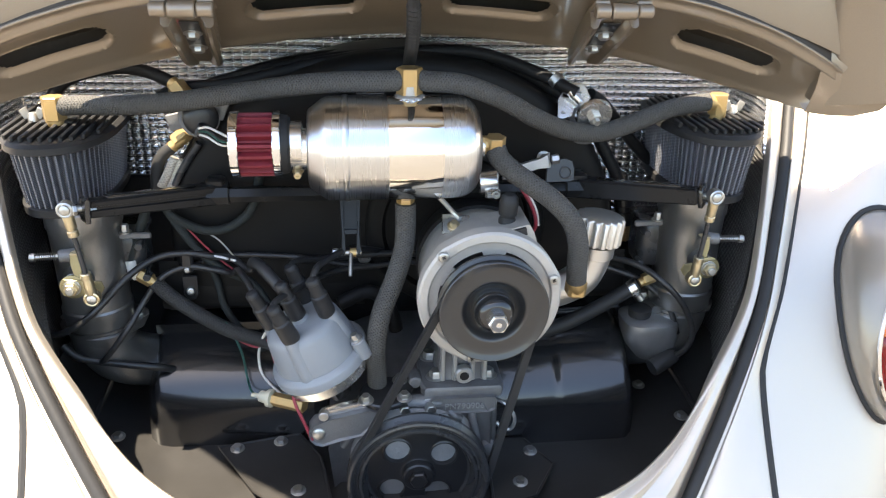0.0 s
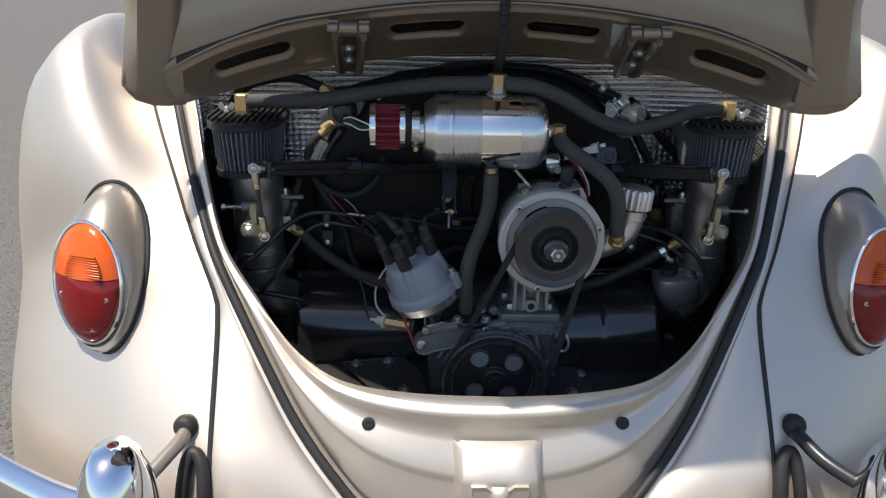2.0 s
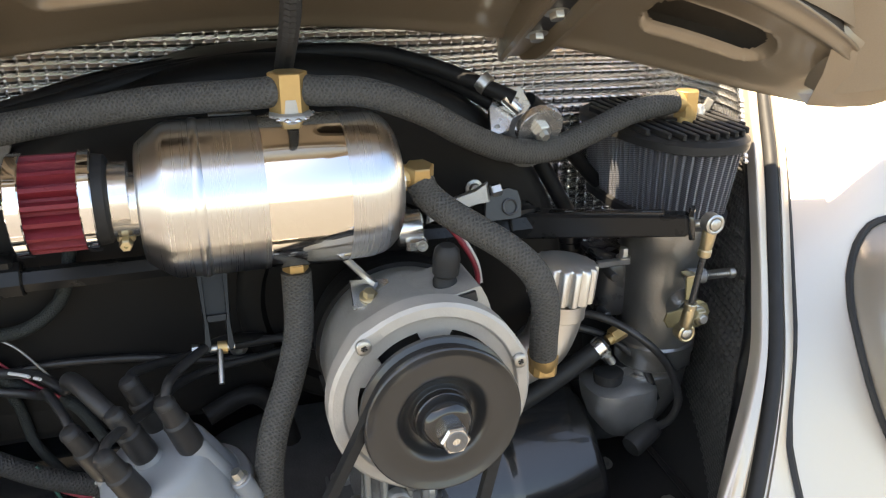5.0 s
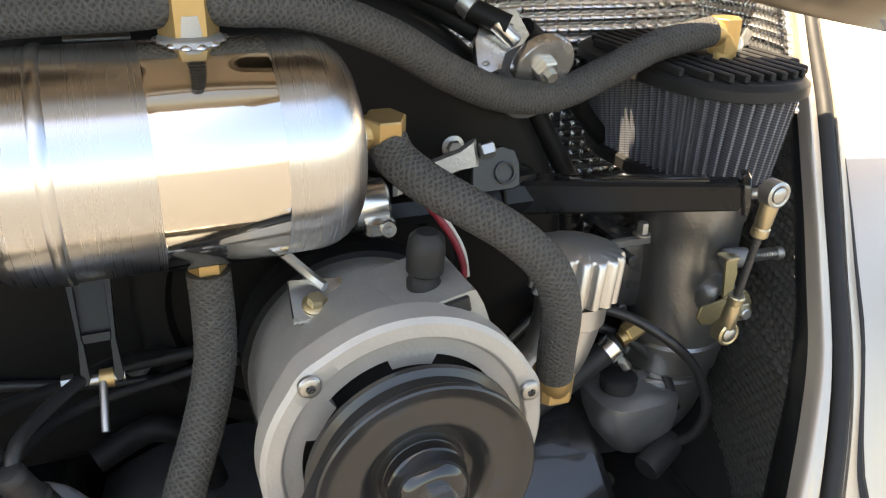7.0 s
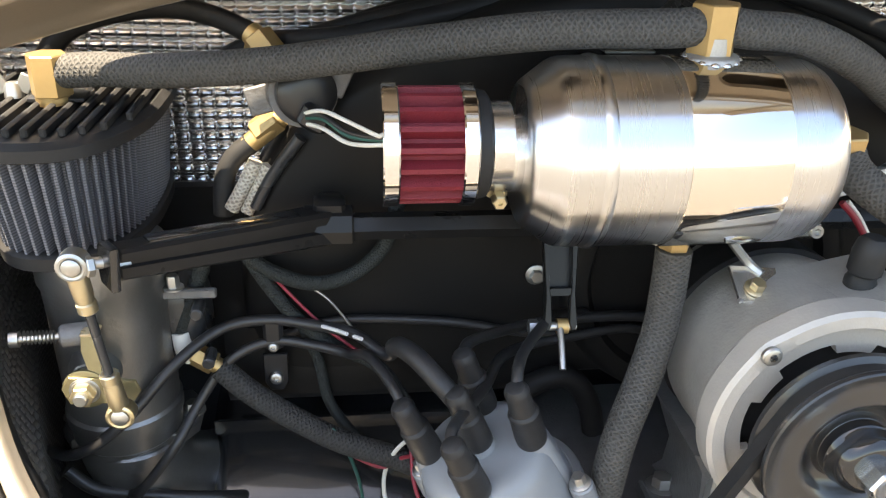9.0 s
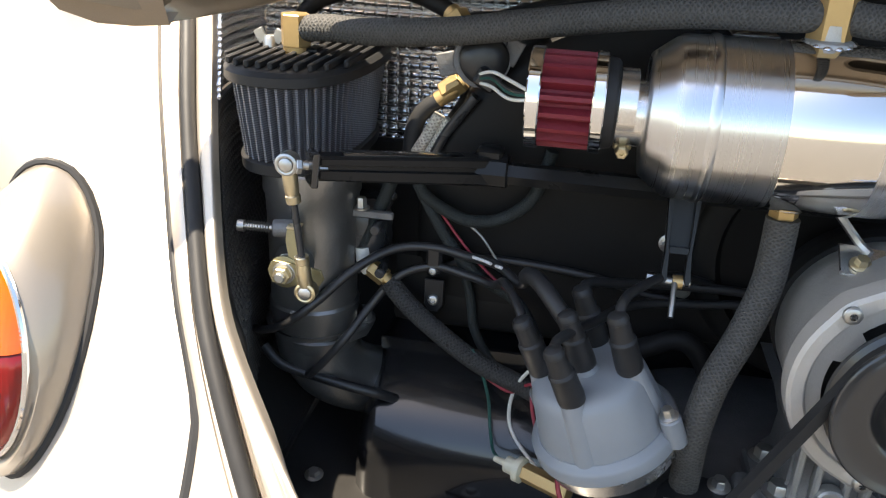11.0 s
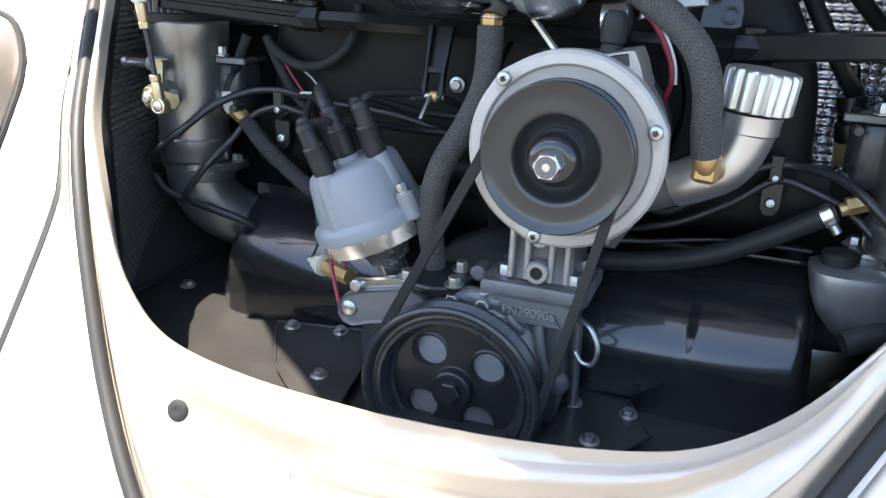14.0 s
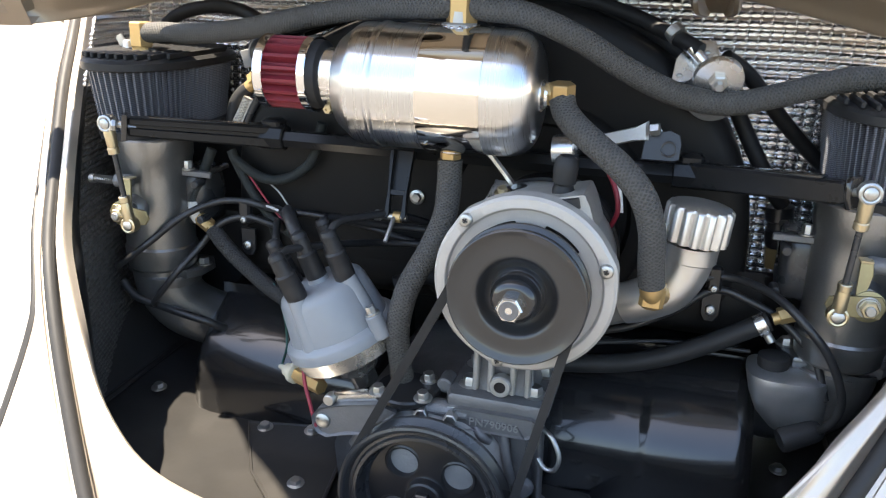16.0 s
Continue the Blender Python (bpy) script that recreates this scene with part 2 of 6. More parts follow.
DOME_ALLOY = mat("worn_bright_casting", (0.46, 0.465, 0.47), 0.40, 0.85, 0.15, 60, 0.12, 150, stain=0.3, stain_col=(0.3, 0.3, 0.3))
ALU_BODY = mat("alternator_housing", (0.41, 0.395, 0.365), 0.5, 0.5, 0.12, 60, 0.3, 380, stain=0.35, stain_col=(0.2, 0.185, 0.165))
ALU_MACH = mat("machined_aluminium", (0.75, 0.74, 0.72), 0.25, 0.95, 0.05, 80, 0.03, 300)
CHROME = mat("chrome", (0.82, 0.82, 0.83), 0.06, 1.0, 0.02, 20, rough_vary=0.03)
POLISHED = mat("polished_aluminium", (0.80, 0.77, 0.72), 0.07, 1.0, 0.03, 30, rough_vary=0.04)
ZINC = mat("zinc_plated_steel", (0.48, 0.48, 0.465), 0.38, 0.95, 0.12, 90)
BRASS = mat("brass", (0.52, 0.36, 0.165), 0.42, 0.75, 0.12, 70, 0.04, 300, stain=0.3, stain_col=(0.45, 0.28, 0.1))
YELLOW_ZINC = mat("yellow_zinc", (0.58, 0.49, 0.32), 0.33, 0.9, 0.15, 80)
OLIVE_ZINC = mat("olive_zinc", (0.33, 0.29, 0.17), 0.42, 0.8, 0.2, 90, stain=0.3, stain_col=(0.2, 0.17, 0.1))
GREY_PLASTIC = mat("grey_distributor_plastic", (0.225, 0.242, 0.260), 0.36, 0, 0.05, 60, 0.03, 250)
TAUPE = mat("taupe_lamp_housing", (0.27, 0.238, 0.20), 0.33, 0.45, 0.02, 300, coat=0.7, rough_vary=0.03)
CARB_ALLOY = mat("dark_cast_carburettor_alloy", (0.27, 0.268, 0.262), 0.32, 0.85, 0.12, 50, 0.15, 300, stain=0.4, stain_col=(0.2, 0.19, 0.175))
ARM_BLACK = mat("black_linkage_coating", (0.012, 0.012, 0.0125), 0.30, 0, 0.2, 50, 0.05, 250, spec=0.25)
ALT_PULLEY = mat("dark_glossy_pulley", (0.020, 0.021, 0.0225), 0.32, 0.0, 0.15, 35, 0.02, 200, coat=0.5, rough_vary=0.1)
HOSE_RUBBER = mat("matt_hose_rubber", (0.013, 0.013, 0.0135), 0.5, 0, 0.25, 60, 0.05, 500, spec=0.15)
RED_CLOTH = mat("red_filter_gauze", (0.165, 0.009, 0.018), 0.6, 0, 0.25, 400, 0.5, 900)
GREY_CLOTH = mat("grey_filter_gauze", (0.19, 0.20, 0.23), 0.6, 0.1, 0.3, 500, 0.5, 900)


def add_weave(m, pitch, depth):
    """Fine cross threads up the height of the gauze."""
    nt = m.node_tree
    N, L = nt.nodes.new, nt.links.new
    b = nt.nodes["Principled BSDF"]
    co, w, mx = N("ShaderNodeTexCoord"), N("ShaderNodeTexWave"), N("ShaderNodeMix")
    w.bands_direction = "Z"
    w.inputs["Scale"].default_value, w.inputs["Distortion"].default_value = 0.314 / pitch, 1.2
    w.inputs["Detail Scale"].default_value = 40
    L(co.outputs["Object"], w.inputs["Vector"])
    mx.data_type, mx.blend_type = "RGBA", "MULTIPLY"
    mx.inputs[0].default_value = depth
    L(b.inputs["Base Color"].links[0].from_socket, mx.inputs[6])
    L(w.outputs["Color"], mx.inputs[7])
    L(mx.outputs[2], b.inputs["Base Color"])


add_weave(GREY_CLOTH, 0.0022, 0.6)
WIRE_BLACK = mat("black_wire_sheath", (0.022, 0.022, 0.023), 0.36, 0, 0.2, 80)
WIRE_RED = mat("red_wire", (0.26, 0.02, 0.035), 0.4, 0, 0.1, 60)
WIRE_WHITE = mat("white_wire", (0.7, 0.68, 0.62), 0.45, 0, 0.1, 60)
WIRE_GREEN = mat("green_wire", (0.012, 0.075, 0.06), 0.4, 0, 0.1, 60)
PRINT_WHITE = mat("white_print", (0.6, 0.6, 0.6), 0.5, 0, 0.1, 300)
BRAID = braid_mat("grey_braided_sleeve", (0.030, 0.0295, 0.0275), (0.086, 0.083, 0.077), 0.0039, 0.8)
BRAID_GREEN = braid_mat("dark_green_braid", (0.005, 0.006, 0.006), (0.018, 0.024, 0.0225), 0.0028, 0.5)
BRAID_BLACK = braid_mat("black_braid", (0.009, 0.009, 0.009), (0.050, 0.049, 0.047), 0.0040, 0.8)
BRAID_STEEL = braid_mat("pale_woven_sleeve", (0.25, 0.22, 0.18), (0.75, 0.68, 0.56), 0.004)
ASPHALT = mat("asphalt", (0.072, 0.062, 0.049), 0.9, 0, 0.85, 120, 1.0, 140, stain=0.4, stain_col=(0.045, 0.044, 0.04))


def add_pebbles(m, size):
    """Small stones of many greys set in the binder."""
    nt = m.node_tree
    N, L = nt.nodes.new, nt.links.new
    b = nt.nodes["Principled BSDF"]
    co, vo, hs, mx, bp = N("ShaderNodeTexCoord"), N("ShaderNodeTexVoronoi"), N("ShaderNodeHueSaturation"), N("ShaderNodeMix"), N("ShaderNodeBump")
    vo.inputs["Scale"].default_value = 1 / size
    L(co.outputs["Object"], vo.inputs["Vector"])
    hs.inputs["Saturation"].default_value, hs.inputs["Value"].default_value = 0.15, 0.18
    L(vo.outputs["Color"], hs.inputs["Color"])
    mx.data_type, mx.blend_type = "RGBA", "MIX"
    mx.inputs[0].default_value = 0.4
    L(b.inputs["Base Color"].links[0].from_socket, mx.inputs[6])
    L(hs.outputs["Color"], mx.inputs[7])
    L(mx.outputs[2], b.inputs["Base Color"])
    bp.invert = True
    bp.inputs["Strength"].default_value, bp.inputs["Distance"].default_value = 0.8, 0.004
    L(vo.outputs["Distance"], bp.inputs["Height"])
    L(bp.outputs[0], b.inputs["Normal"])


add_pebbles(ASPHALT, 0.009)


def brushed_mat():
    """Spun aluminium: fine rings round the x axis."""
    m = mat("brushed_aluminium", (0.65, 0.66, 0.675), 0.25, 1.0, 0.05, 30, rough_vary=0.03)
    nt = m.node_tree
    N, L = nt.nodes.new, nt.links.new
    b = nt.nodes["Principled BSDF"]
    co, mp, nz, mr, tg = N("ShaderNodeTexCoord"), N("ShaderNodeMapping"), N("ShaderNodeTexNoise"), N("ShaderNodeMapRange"), N("ShaderNodeTangent")
    mp.inputs["Scale"].default_value = (1400, 9, 9)
    L(co.outputs["Object"], mp.inputs[0])
    L(mp.outputs[0], nz.inputs["Vector"])
    nz.inputs["Scale"].default_value, nz.inputs["Detail"].default_value = 1.0, 4
    mr.inputs[3].default_value, mr.inputs[4].default_value = 0.255, 0.305
    L(nz.outputs["Fac"], mr.inputs[0])
    L(mr.outputs[0], b.inputs["Roughness"])
    tg.direction_type, tg.axis = "RADIAL", "X"
    L(tg.outputs[0], b.inputs["Tangent"])
    b.inputs["Anisotropic"].default_value, b.inputs["Anisotropic Rotation"].default_value = 0.72, 0.25
    return m


BRUSHED = brushed_mat()


def lens_mat(name, col):
    m = mat(name, col, 0.12, 0, 0.08, 50, coat=0.25)
    b = m.node_tree.nodes["Principled BSDF"]
    b.inputs["Transmission Weight"].default_value = 0.12
    b.inputs["IOR"].default_value = 1.49
    w = m.node_tree.nodes.new("ShaderNodeTexWave")
    w.inputs["Scale"].default_value = 70
    w.bands_direction = "X"
    co = m.node_tree.nodes.new("ShaderNodeTexCoord")
    bp = m.node_tree.nodes.new("ShaderNodeBump")
    bp.inputs["Strength"].default_value, bp.inputs["Distance"].default_value = 0.12, 0.0006
    m.node_tree.links.new(co.outputs["Object"], w.inputs["Vector"])
    m.node_tree.links.new(w.outputs["Fac"], bp.inputs["Height"])
    m.node_tree.links.new(bp.outputs[0], b.inputs["Normal"])
    return m


LENS_RED = lens_mat("red_lens", (0.19, 0.002, 0.003))
LENS_AMBER = lens_mat("amber_lens", (0.62, 0.098, 0.001))

# ---------- ground ----------
g = M()
g.v = [(-400, -400, 0), (400, -400, 0), (400, 400, 0), (-400, 400, 0)]
g.f = [(0, 1, 2, 3)]
tagged(part("ground", g, ASPHALT, None, "grey sunlit asphalt round the car", 0), kind="structure", category="ground")

# ---------- car body round the engine bay ----------
INNER = [(0, -.023, .537), (.1, -.015, .536), (.19, .006, .535), (.25, .03, .539), (.30, .057, .558), (.34, .084, .587), (.382, .120, .630), (.425, .162, .673), (.449, .190, .703), (.467, .221, .74), (.48, .248, .78), (.493, .277, .82), (.503, .303, .86), (.513, .332, .90), (.524, .362, .94), (.532, .40, 1.0)]
CHANNEL = [(0, -.07, .315), (.1, -.06, .325), (.19, -.038, .36), (.25, -.008, .41), (.31, .036, .48), (.355, .076, .548), (.398, .118, .618), (.433, .156, .664), (.460, .190, .70), (.481, .226, .74), (.499, .261, .78), (.518, .296, .82), (.532, .328, .86), (.548, .366, .90), (.563, .401, .94), (.58, .445, 1.0)]
SEAL = [(0, -.095, .275), (.1, -.085, .285), (.20, -.058, .32), (.265, -.022, .38), (.325, .023, .447), (.372, .065, .52), (.416, .108, .592), (.450, .147, .655), (.475, .183, .70), (.494, .218, .74), (.511, .250, .78), (.527, .282, .82), (.542, .314, .86), (.558, .353, .90), (.574, .392, .94), (.592, .44, 1.0)]
SEAM = [(.446, -.050, .02), (.446, -.056, .15), (.446, -.058, .26), (.446, -.046, .34), (.446, -.025, .40), (.447, .007, .45), (.448, .044, .50), (.449, .082, .55), (.451, .119, .60), (.457, .142, .634), (.494, .195, .70), (.519, .238, .74), (.540, .277, .78), (.563, .320, .82), (.587, .367, .86), (.610, .416, .90), (.632, .463, .94), (.66, .52, 1.0)]


def both_sides(curve, n=60):
    """A line from the left top, through the bottom middle, to the right top."""
    half = resample(curve, n)
    return [H((-p.x, p.y, p.z)) for p in reversed(half[1:])] + half


car = thing("car_body", (0, 0.3, 0), "pearl beige rear body of a small rounded car on asphalt", "car")
INN, CHA, SEA, GAP = (both_sides(c) for c in (INNER, CHANNEL, SEAL, SEAM))


def shift(line, d):
    return [p + H(d) for p in line]


def mixl(a, b, t, d=(0, 0, 0)):
    return [p.lerp(q, t) + H(d) for p, q in zip(a, b)]


def low(p):
    """1 along the bottom of the opening, 0 up its sides."""
    k = min(max((.64 - p.z) / .08, 0), 1)
    return k * k * (3 - 2 * k)


def lip_row(d_low, d_side):
    return [p + H(d_low) * low(p) + H(d_side) * (1 - low(p)) for p in INN]


def apron_row(t, y_low, y_side):
    return [p.lerp(q, t) + H((0, y_low * low(p) + y_side * (1 - low(p)), 0)) for p, q in zip(INN, CHA)]


m = M()
m.loft([lip_row((0, .007, -.035), (0, .011, -.003)), lip_row((0, .006, -.012), (0, .006, -.002)), lip_row((0, .003, -.001), (0, .003, -.001)), INN, apron_row(.02, .001, -.0030), apron_row(.07, .003, -.0045), apron_row(.08, .001, -.0046), apron_row(.09, -.006, -.0048), apron_row(.11, -.0085, -.005), apron_row(.14, -.0075, -.005), apron_row(.22, .0, -.0055), apron_row(.31, .0035, -.006), apron_row(.34, .0015, -.006), apron_row(.44, -.006, -.0065), apron_row(.53, -.0105, -.007), apron_row(.56, -.0105, -.007), apron_row(.59, -.0080, -.007), apron_row(.62, -.007, -.007), apron_row(.75, -.0065, -.006), apron_row(.88, -.004, -.004), CHA, mixl(CHA, SEA, .1, (0, .010, 0)), mixl(CHA, SEA, .3, (0, .014, 0)), mixl(CHA, SEA, .55, (0, .014, 0)), mixl(CHA, SEA, .62, (0, .004, 0)), mixl(CHA, SEA, .75, (0, .002, 0)), SEA], False)
part("rear_apron", m, PAINT, car, "beige painted apron with a rounded opening lip", 50)
def bulge(t, d):
    return [p.lerp(q, t) + H((0, d * min((p - q).length / .13, 1), 0)) for p, q in zip(SEA, GAP)]


m = M()
m.loft([shift(SEA, (0, .012, 0)), shift(SEA, (0, -.003, 0)), bulge(.1, -.012), bulge(.35, -.017), bulge(.7, -.017), bulge(.9, -.012), bulge(.975, -.006), shift(GAP, (0, .02, 0))], False)
part("body_panel", m, PAINT, car, "", 50)
m = M()
m.tube(mixl(CHA, SEA, .55, (0, .001, 0)), .0082, 10, 1)
part("lid_seal", m, RUBBER, car, "black rubber seal round the engine opening")
for sx in (-1, 1):
    m = M()
    m.tube([(sx * p.x, p.y - .001, p.z) for p in resample(SEAM, 50)], .0054, 8, 1)
    part("fender_beading", m, RUBBER, car, "black beading between fender and body")


SHAPE = {}


def surface_y(sx, x, z):
    """The rearmost y of the fender at x, z."""
    a, b, c = SHAPE[sx][:, 0], SHAPE[sx][:, 1], SHAPE[sx][:, 2]
    d = (b[:, 2] - c[:, 2]) * (a[:, 0] - c[:, 0]) + (c[:, 0] - b[:, 0]) * (a[:, 2] - c[:, 2])
    d = np.where(np.abs(d) < 1e-12, 1e-12, d)
    u = ((b[:, 2] - c[:, 2]) * (x - c[:, 0]) + (c[:, 0] - b[:, 0]) * (z - c[:, 2])) / d
    v = ((c[:, 2] - a[:, 2]) * (x - c[:, 0]) + (a[:, 0] - c[:, 0]) * (z - c[:, 2])) / d
    y = u * a[:, 1] + v * b[:, 1] + (1 - u - v) * c[:, 1]
    y = y[(u >= -1e-6) & (v >= -1e-6) & (u + v <= 1 + 1e-6)]
    return float(y.min()) if len(y) else .2


CROWN = [(.48, -.030, .02), (.48, -.036, .15), (.48, -.034, .27), (.478, -.010, .38), (.475, .030, .47), (.473, .078, .55), (.474, .130, .63), (.505, .20, .75), (.547, .26, .84), (.585, .315, .925), (.61, .36, 1.0)]


def fender(sx):
    y0, z0 = .62, .33
    def polar(curve):
        base = []
        for p in resample(curve, 40):
            base.append((p.x, math.atan2(p.z - z0, y0 - p.y), math.hypot(p.z - z0, y0 - p.y)))
        x_, f_, r_ = base[-1]
        for k in range(1, 30):
            base.append((min(x_ + .004 * k, .68), f_ + .05 * k, r_ + (.695 - r_) * min(k / 9, 1)))
        return base
    inner, crown = polar(SEAM), polar(CROWN)
    crown_f = [p[1] for p in crown]
    crown = [(x, a, r * (1 + .035 * min(max((a - .85) / .45, 0), 1))) for x, a, r in crown]
    us = [0, .006, .02, .05, .1, .15, .2, .25, .3, .35, .4, .5, .6, .7, .78, .85, .9, .94, .97, .99, 1.0]
    rows = []
    for u in us:
        row = []
        w = min(u / .48, 1)
        w = w * w * (3 - 2 * w)
        for xs, f, r in inner:
            k = max(min(np.searchsorted(crown_f, f), len(crown) - 1), 1)
            a, b = crown[k - 1], crown[k]
            q = min(max((f - a[1]) / (b[1] - a[1]), 0), 1)
            xs, r = xs + (a[0] + (b[0] - a[0]) * q - xs) * w, r + (a[2] + (b[2] - a[2]) * q - r) * w
            k = min(max((f - .75) / .35, 0), 1)
            cap = (1 - u ** (1.12 + 1.58 * k * k * (3 - 2 * k))) ** .5
            lift = .002 * min(u / .03, 1) + .016 * min(u / .3, 1)
            rr = r * (.45 + .55 * cap) + lift
            x = xs + (.895 - xs) * u
            row.append(H((sx * x, y0 - rr * math.cos(f), z0 + rr * math.sin(f))))
        rows.append(row)
    fm = M()
    fm.loft(rows, False)
    SHAPE[sx] = np.array([[fm.v[i] for i in t] for q in fm.f for t in ((q[0], q[1], q[2]), (q[0], q[2], q[3]))])
    return part("fender", fm, PAINT, car, "rounded beige fender", 50)


for sx in (-1, 1):
    fender(sx)


def egg(cx, cz, wx, wz, n=40, point=.03):
    """An egg outline, fuller at the top."""
    out = []
    for j in range(n):
        t = 2 * math.pi * j / n
        out.append((cx + wx * math.cos(t) * (1 + point * math.sin(t) * .9), cz + wz * math.sin(t)))
    return out


def tail_light(sx):
    root = thing("tail_light", (sx * .667, .17, .65), "egg-shaped amber and red tail lamp with chrome rim", "")
    root.parent = car
    root.location = H((sx * .667, .17, .65)) - H((0, .3, 0))
    def ring(cx, cz, wx, wz, y, lean=.22, side=.35):
        return [H((sx * a, y + .002 + (b - .65) * lean + (a - .667) * side, b)) for a, b in egg(cx, cz, wx, wz)]
    def seat(cx, cz, wx, wz, lift):
        out = []
        for a, b in egg(cx, cz, wx, wz):
            out.append(H((sx * a, surface_y(sx, sx * a, b) - lift, b)))
        return out
    base = seat(.645, .668, .0650, .1285, .004)
    front = ring(.665, .652, .0640, .1020, .152)
    hm = M()
    hm.loft([seat(.645, .668, .0645, .128, -.02), base, [p.lerp(q, .3) + H((0, -.012, 0)) for p, q in zip(base, front)], [p.lerp(q, .65) + H((0, -.012, 0)) for p, q in zip(base, front)], front, ring(.667, .652, .0625, .0990, .148)], True, True, False)
    part("housing", hm, TAUPE, root, "taupe painted lamp housing", 50)
    gm = M()
    gr = seat(.645, .668, .0660, .1297, .001)
    gm.tube(gr + [gr[0]], .0045, 8, 1)
    part("gasket", gm, RUBBER, root, "thin black gasket")
    rm = M()
    rr = ring(.667, .652, .0622, .0985, .146)
    rm.tube(rr + [rr[0]], .0032, 8, 1)
    part("rim", rm, CHROME, root, "chrome rim")
    for name, lo, hi, ma in (("red_lens", -1, .668, LENS_RED), ("amber_lens", .668, 2, LENS_AMBER)):
        lm = M()
        rows = []
        for k, s in enumerate((1.0, .97, .85, .65, .4, .15, .01)):
            row = []
            for a, b in egg(.667, .652, .0610, .0970):
                aa, bb = .667 + (a - .667) * s, .652 + (b - .652) * s
                bb = min(max(bb, lo), hi)
                d = .03 * (1 - s * s) ** .8 + (.004 if s < 1 else 0)
                row.append(H((sx * aa, .150 - d + (bb - .65) * .22 + (aa - .667) * .35, bb)))
            rows.append(row)
        lm.loft(rows, True, True, True)
        part(name, lm, ma, root, "", 60)
    rib = M()
    for k in range(9):
        w = .035 - .00018 * k * k
        rib.box((sx * .664, .1246 + .0013 * k, .673 + .0038 * k), (2 * w, .006, .0019), Matrix.Rotation(radians(19 * sx), 3, "Z"), .0008)
    part("lens_ribs", rib, LENS_AMBER, root, "fine ribs moulded in the amber lens", 30)
    for dx in (-.04, .04):
        sm = M().screw((sx * (.667 + dx), .1275 + dx * .35, .636), (0, -1, .2), .0046)
        part("screw", sm, ZINC, root)
    return root


for sx in (-1, 1):
    tail_light(sx)

# bumper ends, brackets and lamp pod
for sx in (-1, 1):
    b = [H((sx * x, y, .374)) for x, y in ((.30, -.17), (.45, -.15), (.60, -.11), (.72, -.05), (.83, .03), (.92, .16))]
    q = resample(b, 30)
    m = M()
    prof = [(.046 * math.cos(a), -.012 + .030 * math.sin(a)) for a in [math.pi * (1 - k / 12) for k in range(13)]] + [(.04, -.022), (-.04, -.022)]
    rings = []
    for i, p in enumerate(q):
        t = (q[min(i + 1, 29)] - q[max(i - 1, 0)]).normalized()
        n = H((t.y, -t.x, 0)) * sx
        rings.append([p - n * -d + H((0, 0, z)) for z, d in [(z, d) for z, d in prof]])
    m.loft(rings, True, True, True)
    bump = part("bumper", m, CHROME, car, "chrome bumper blade", 50)
    m = M()
    rows = []
    for k in range(13):
        t = k / 12
        w = math.sin(math.pi * (.035 + .93 * t)) ** .36
        z = .30 + .218 * t
        ring = []
        for j in range(16):
            a = 2 * math.pi * j / 16
            ring.append(H((sx * (.548 + (.034 if sx > 0 else 0) + .054 * w * math.cos(a)), -.130 + (.072 * w) * math.sin(a), z)))
        rows.append(ring)
    m.loft(rows, True, True, True)
    part("overrider", m, CHROME, car, "rounded chrome bumper guard", 60)
    m = M().tube([(sx * .488, .012, .457), (sx * .492, -.015, .453), (sx * .515, -.06, .438), (sx * (.55 + (.03 if sx > 0 else 0)), -.12, .415)], .0115, 14, 5)
    part("bumper_bracket", m, BLACK_SATIN if sx > 0 else TAUPE, car, "tubular bumper bracket")
    gy = surface_y(sx, sx * .487, .459)
    m = M().lathe((sx * .487, gy + .008, .459), (.15 * sx, -1, .25), [(0, .0175), (.008, .0195), (.016, .0190), (.022, .0155), (.025, .011)], 24)
    part("grommet", m, RUBBER, car, "black rubber grommet")
    loop = [(.452, .30), (.452, .37), (.455, .412), (.464, .431), (.475, .432), (.483, .414), (.488, .37), (.494, .30)]
    m = M().tube([(sx * a, surface_y(sx, sx * a, max(b, .33)) - .012, b) for a, b in loop], .0105, 12, 5)
    part("rubber_strap", m, RUBBER, car, "black rubber strap below the bumper bracket", 50)
    m = M().lathe((sx * .2, -.0035, .480), (0, -1, .30), [(0, .009), (.0035, .0105), (.0055, .0100), (.0065, .0080), (.0068, .003), (.0060, .001)], 20)
    part("plug", m, RUBBER, car, "round black rubber plug")
m = M()
rows = []
for y, z, w in ((-.040, .4715, .056), (-.050, .4705, .0560), (-.060, .4665, .0562), (-.078, .4405, .0575), (-.084, .433, .058), (-.0865, .425, .0585), (-.087, .40, .059), (-.088, .34, .060)):
    rows.append([H((-w - .014, -.030, z - .004)), H((-w - .006, y * .5 - .022, z - .002)), H((-w, y + .003, z - .001)), H((-w + .004, y, z)), H((-w * .4, y - .002, z)), H((w * .4, y - .002, z)), H((w - .004, y, z)), H((w, y + .003, z - .001)), H((w + .006, y * .5 - .022, z - .002)), H((w + .014, -.030, z - .004))])
m.loft(rows, False)
part("latch_housing", m, PAINT, car, "raised pressing for the lid latch", 60)
m = M().slab([(-.043, .34), (.043, .34), (.043, .425), (.021, .425), (.014, .4185), (-.014, .4185), (-.021, .425), (-.043, .425)], (0, -.0935, 0), (1, 0, 0), (0, 0, 1), -.006, .0015)
part("latch_plate", m, PAINT, car, "painted latch plate with a notched top", 40)
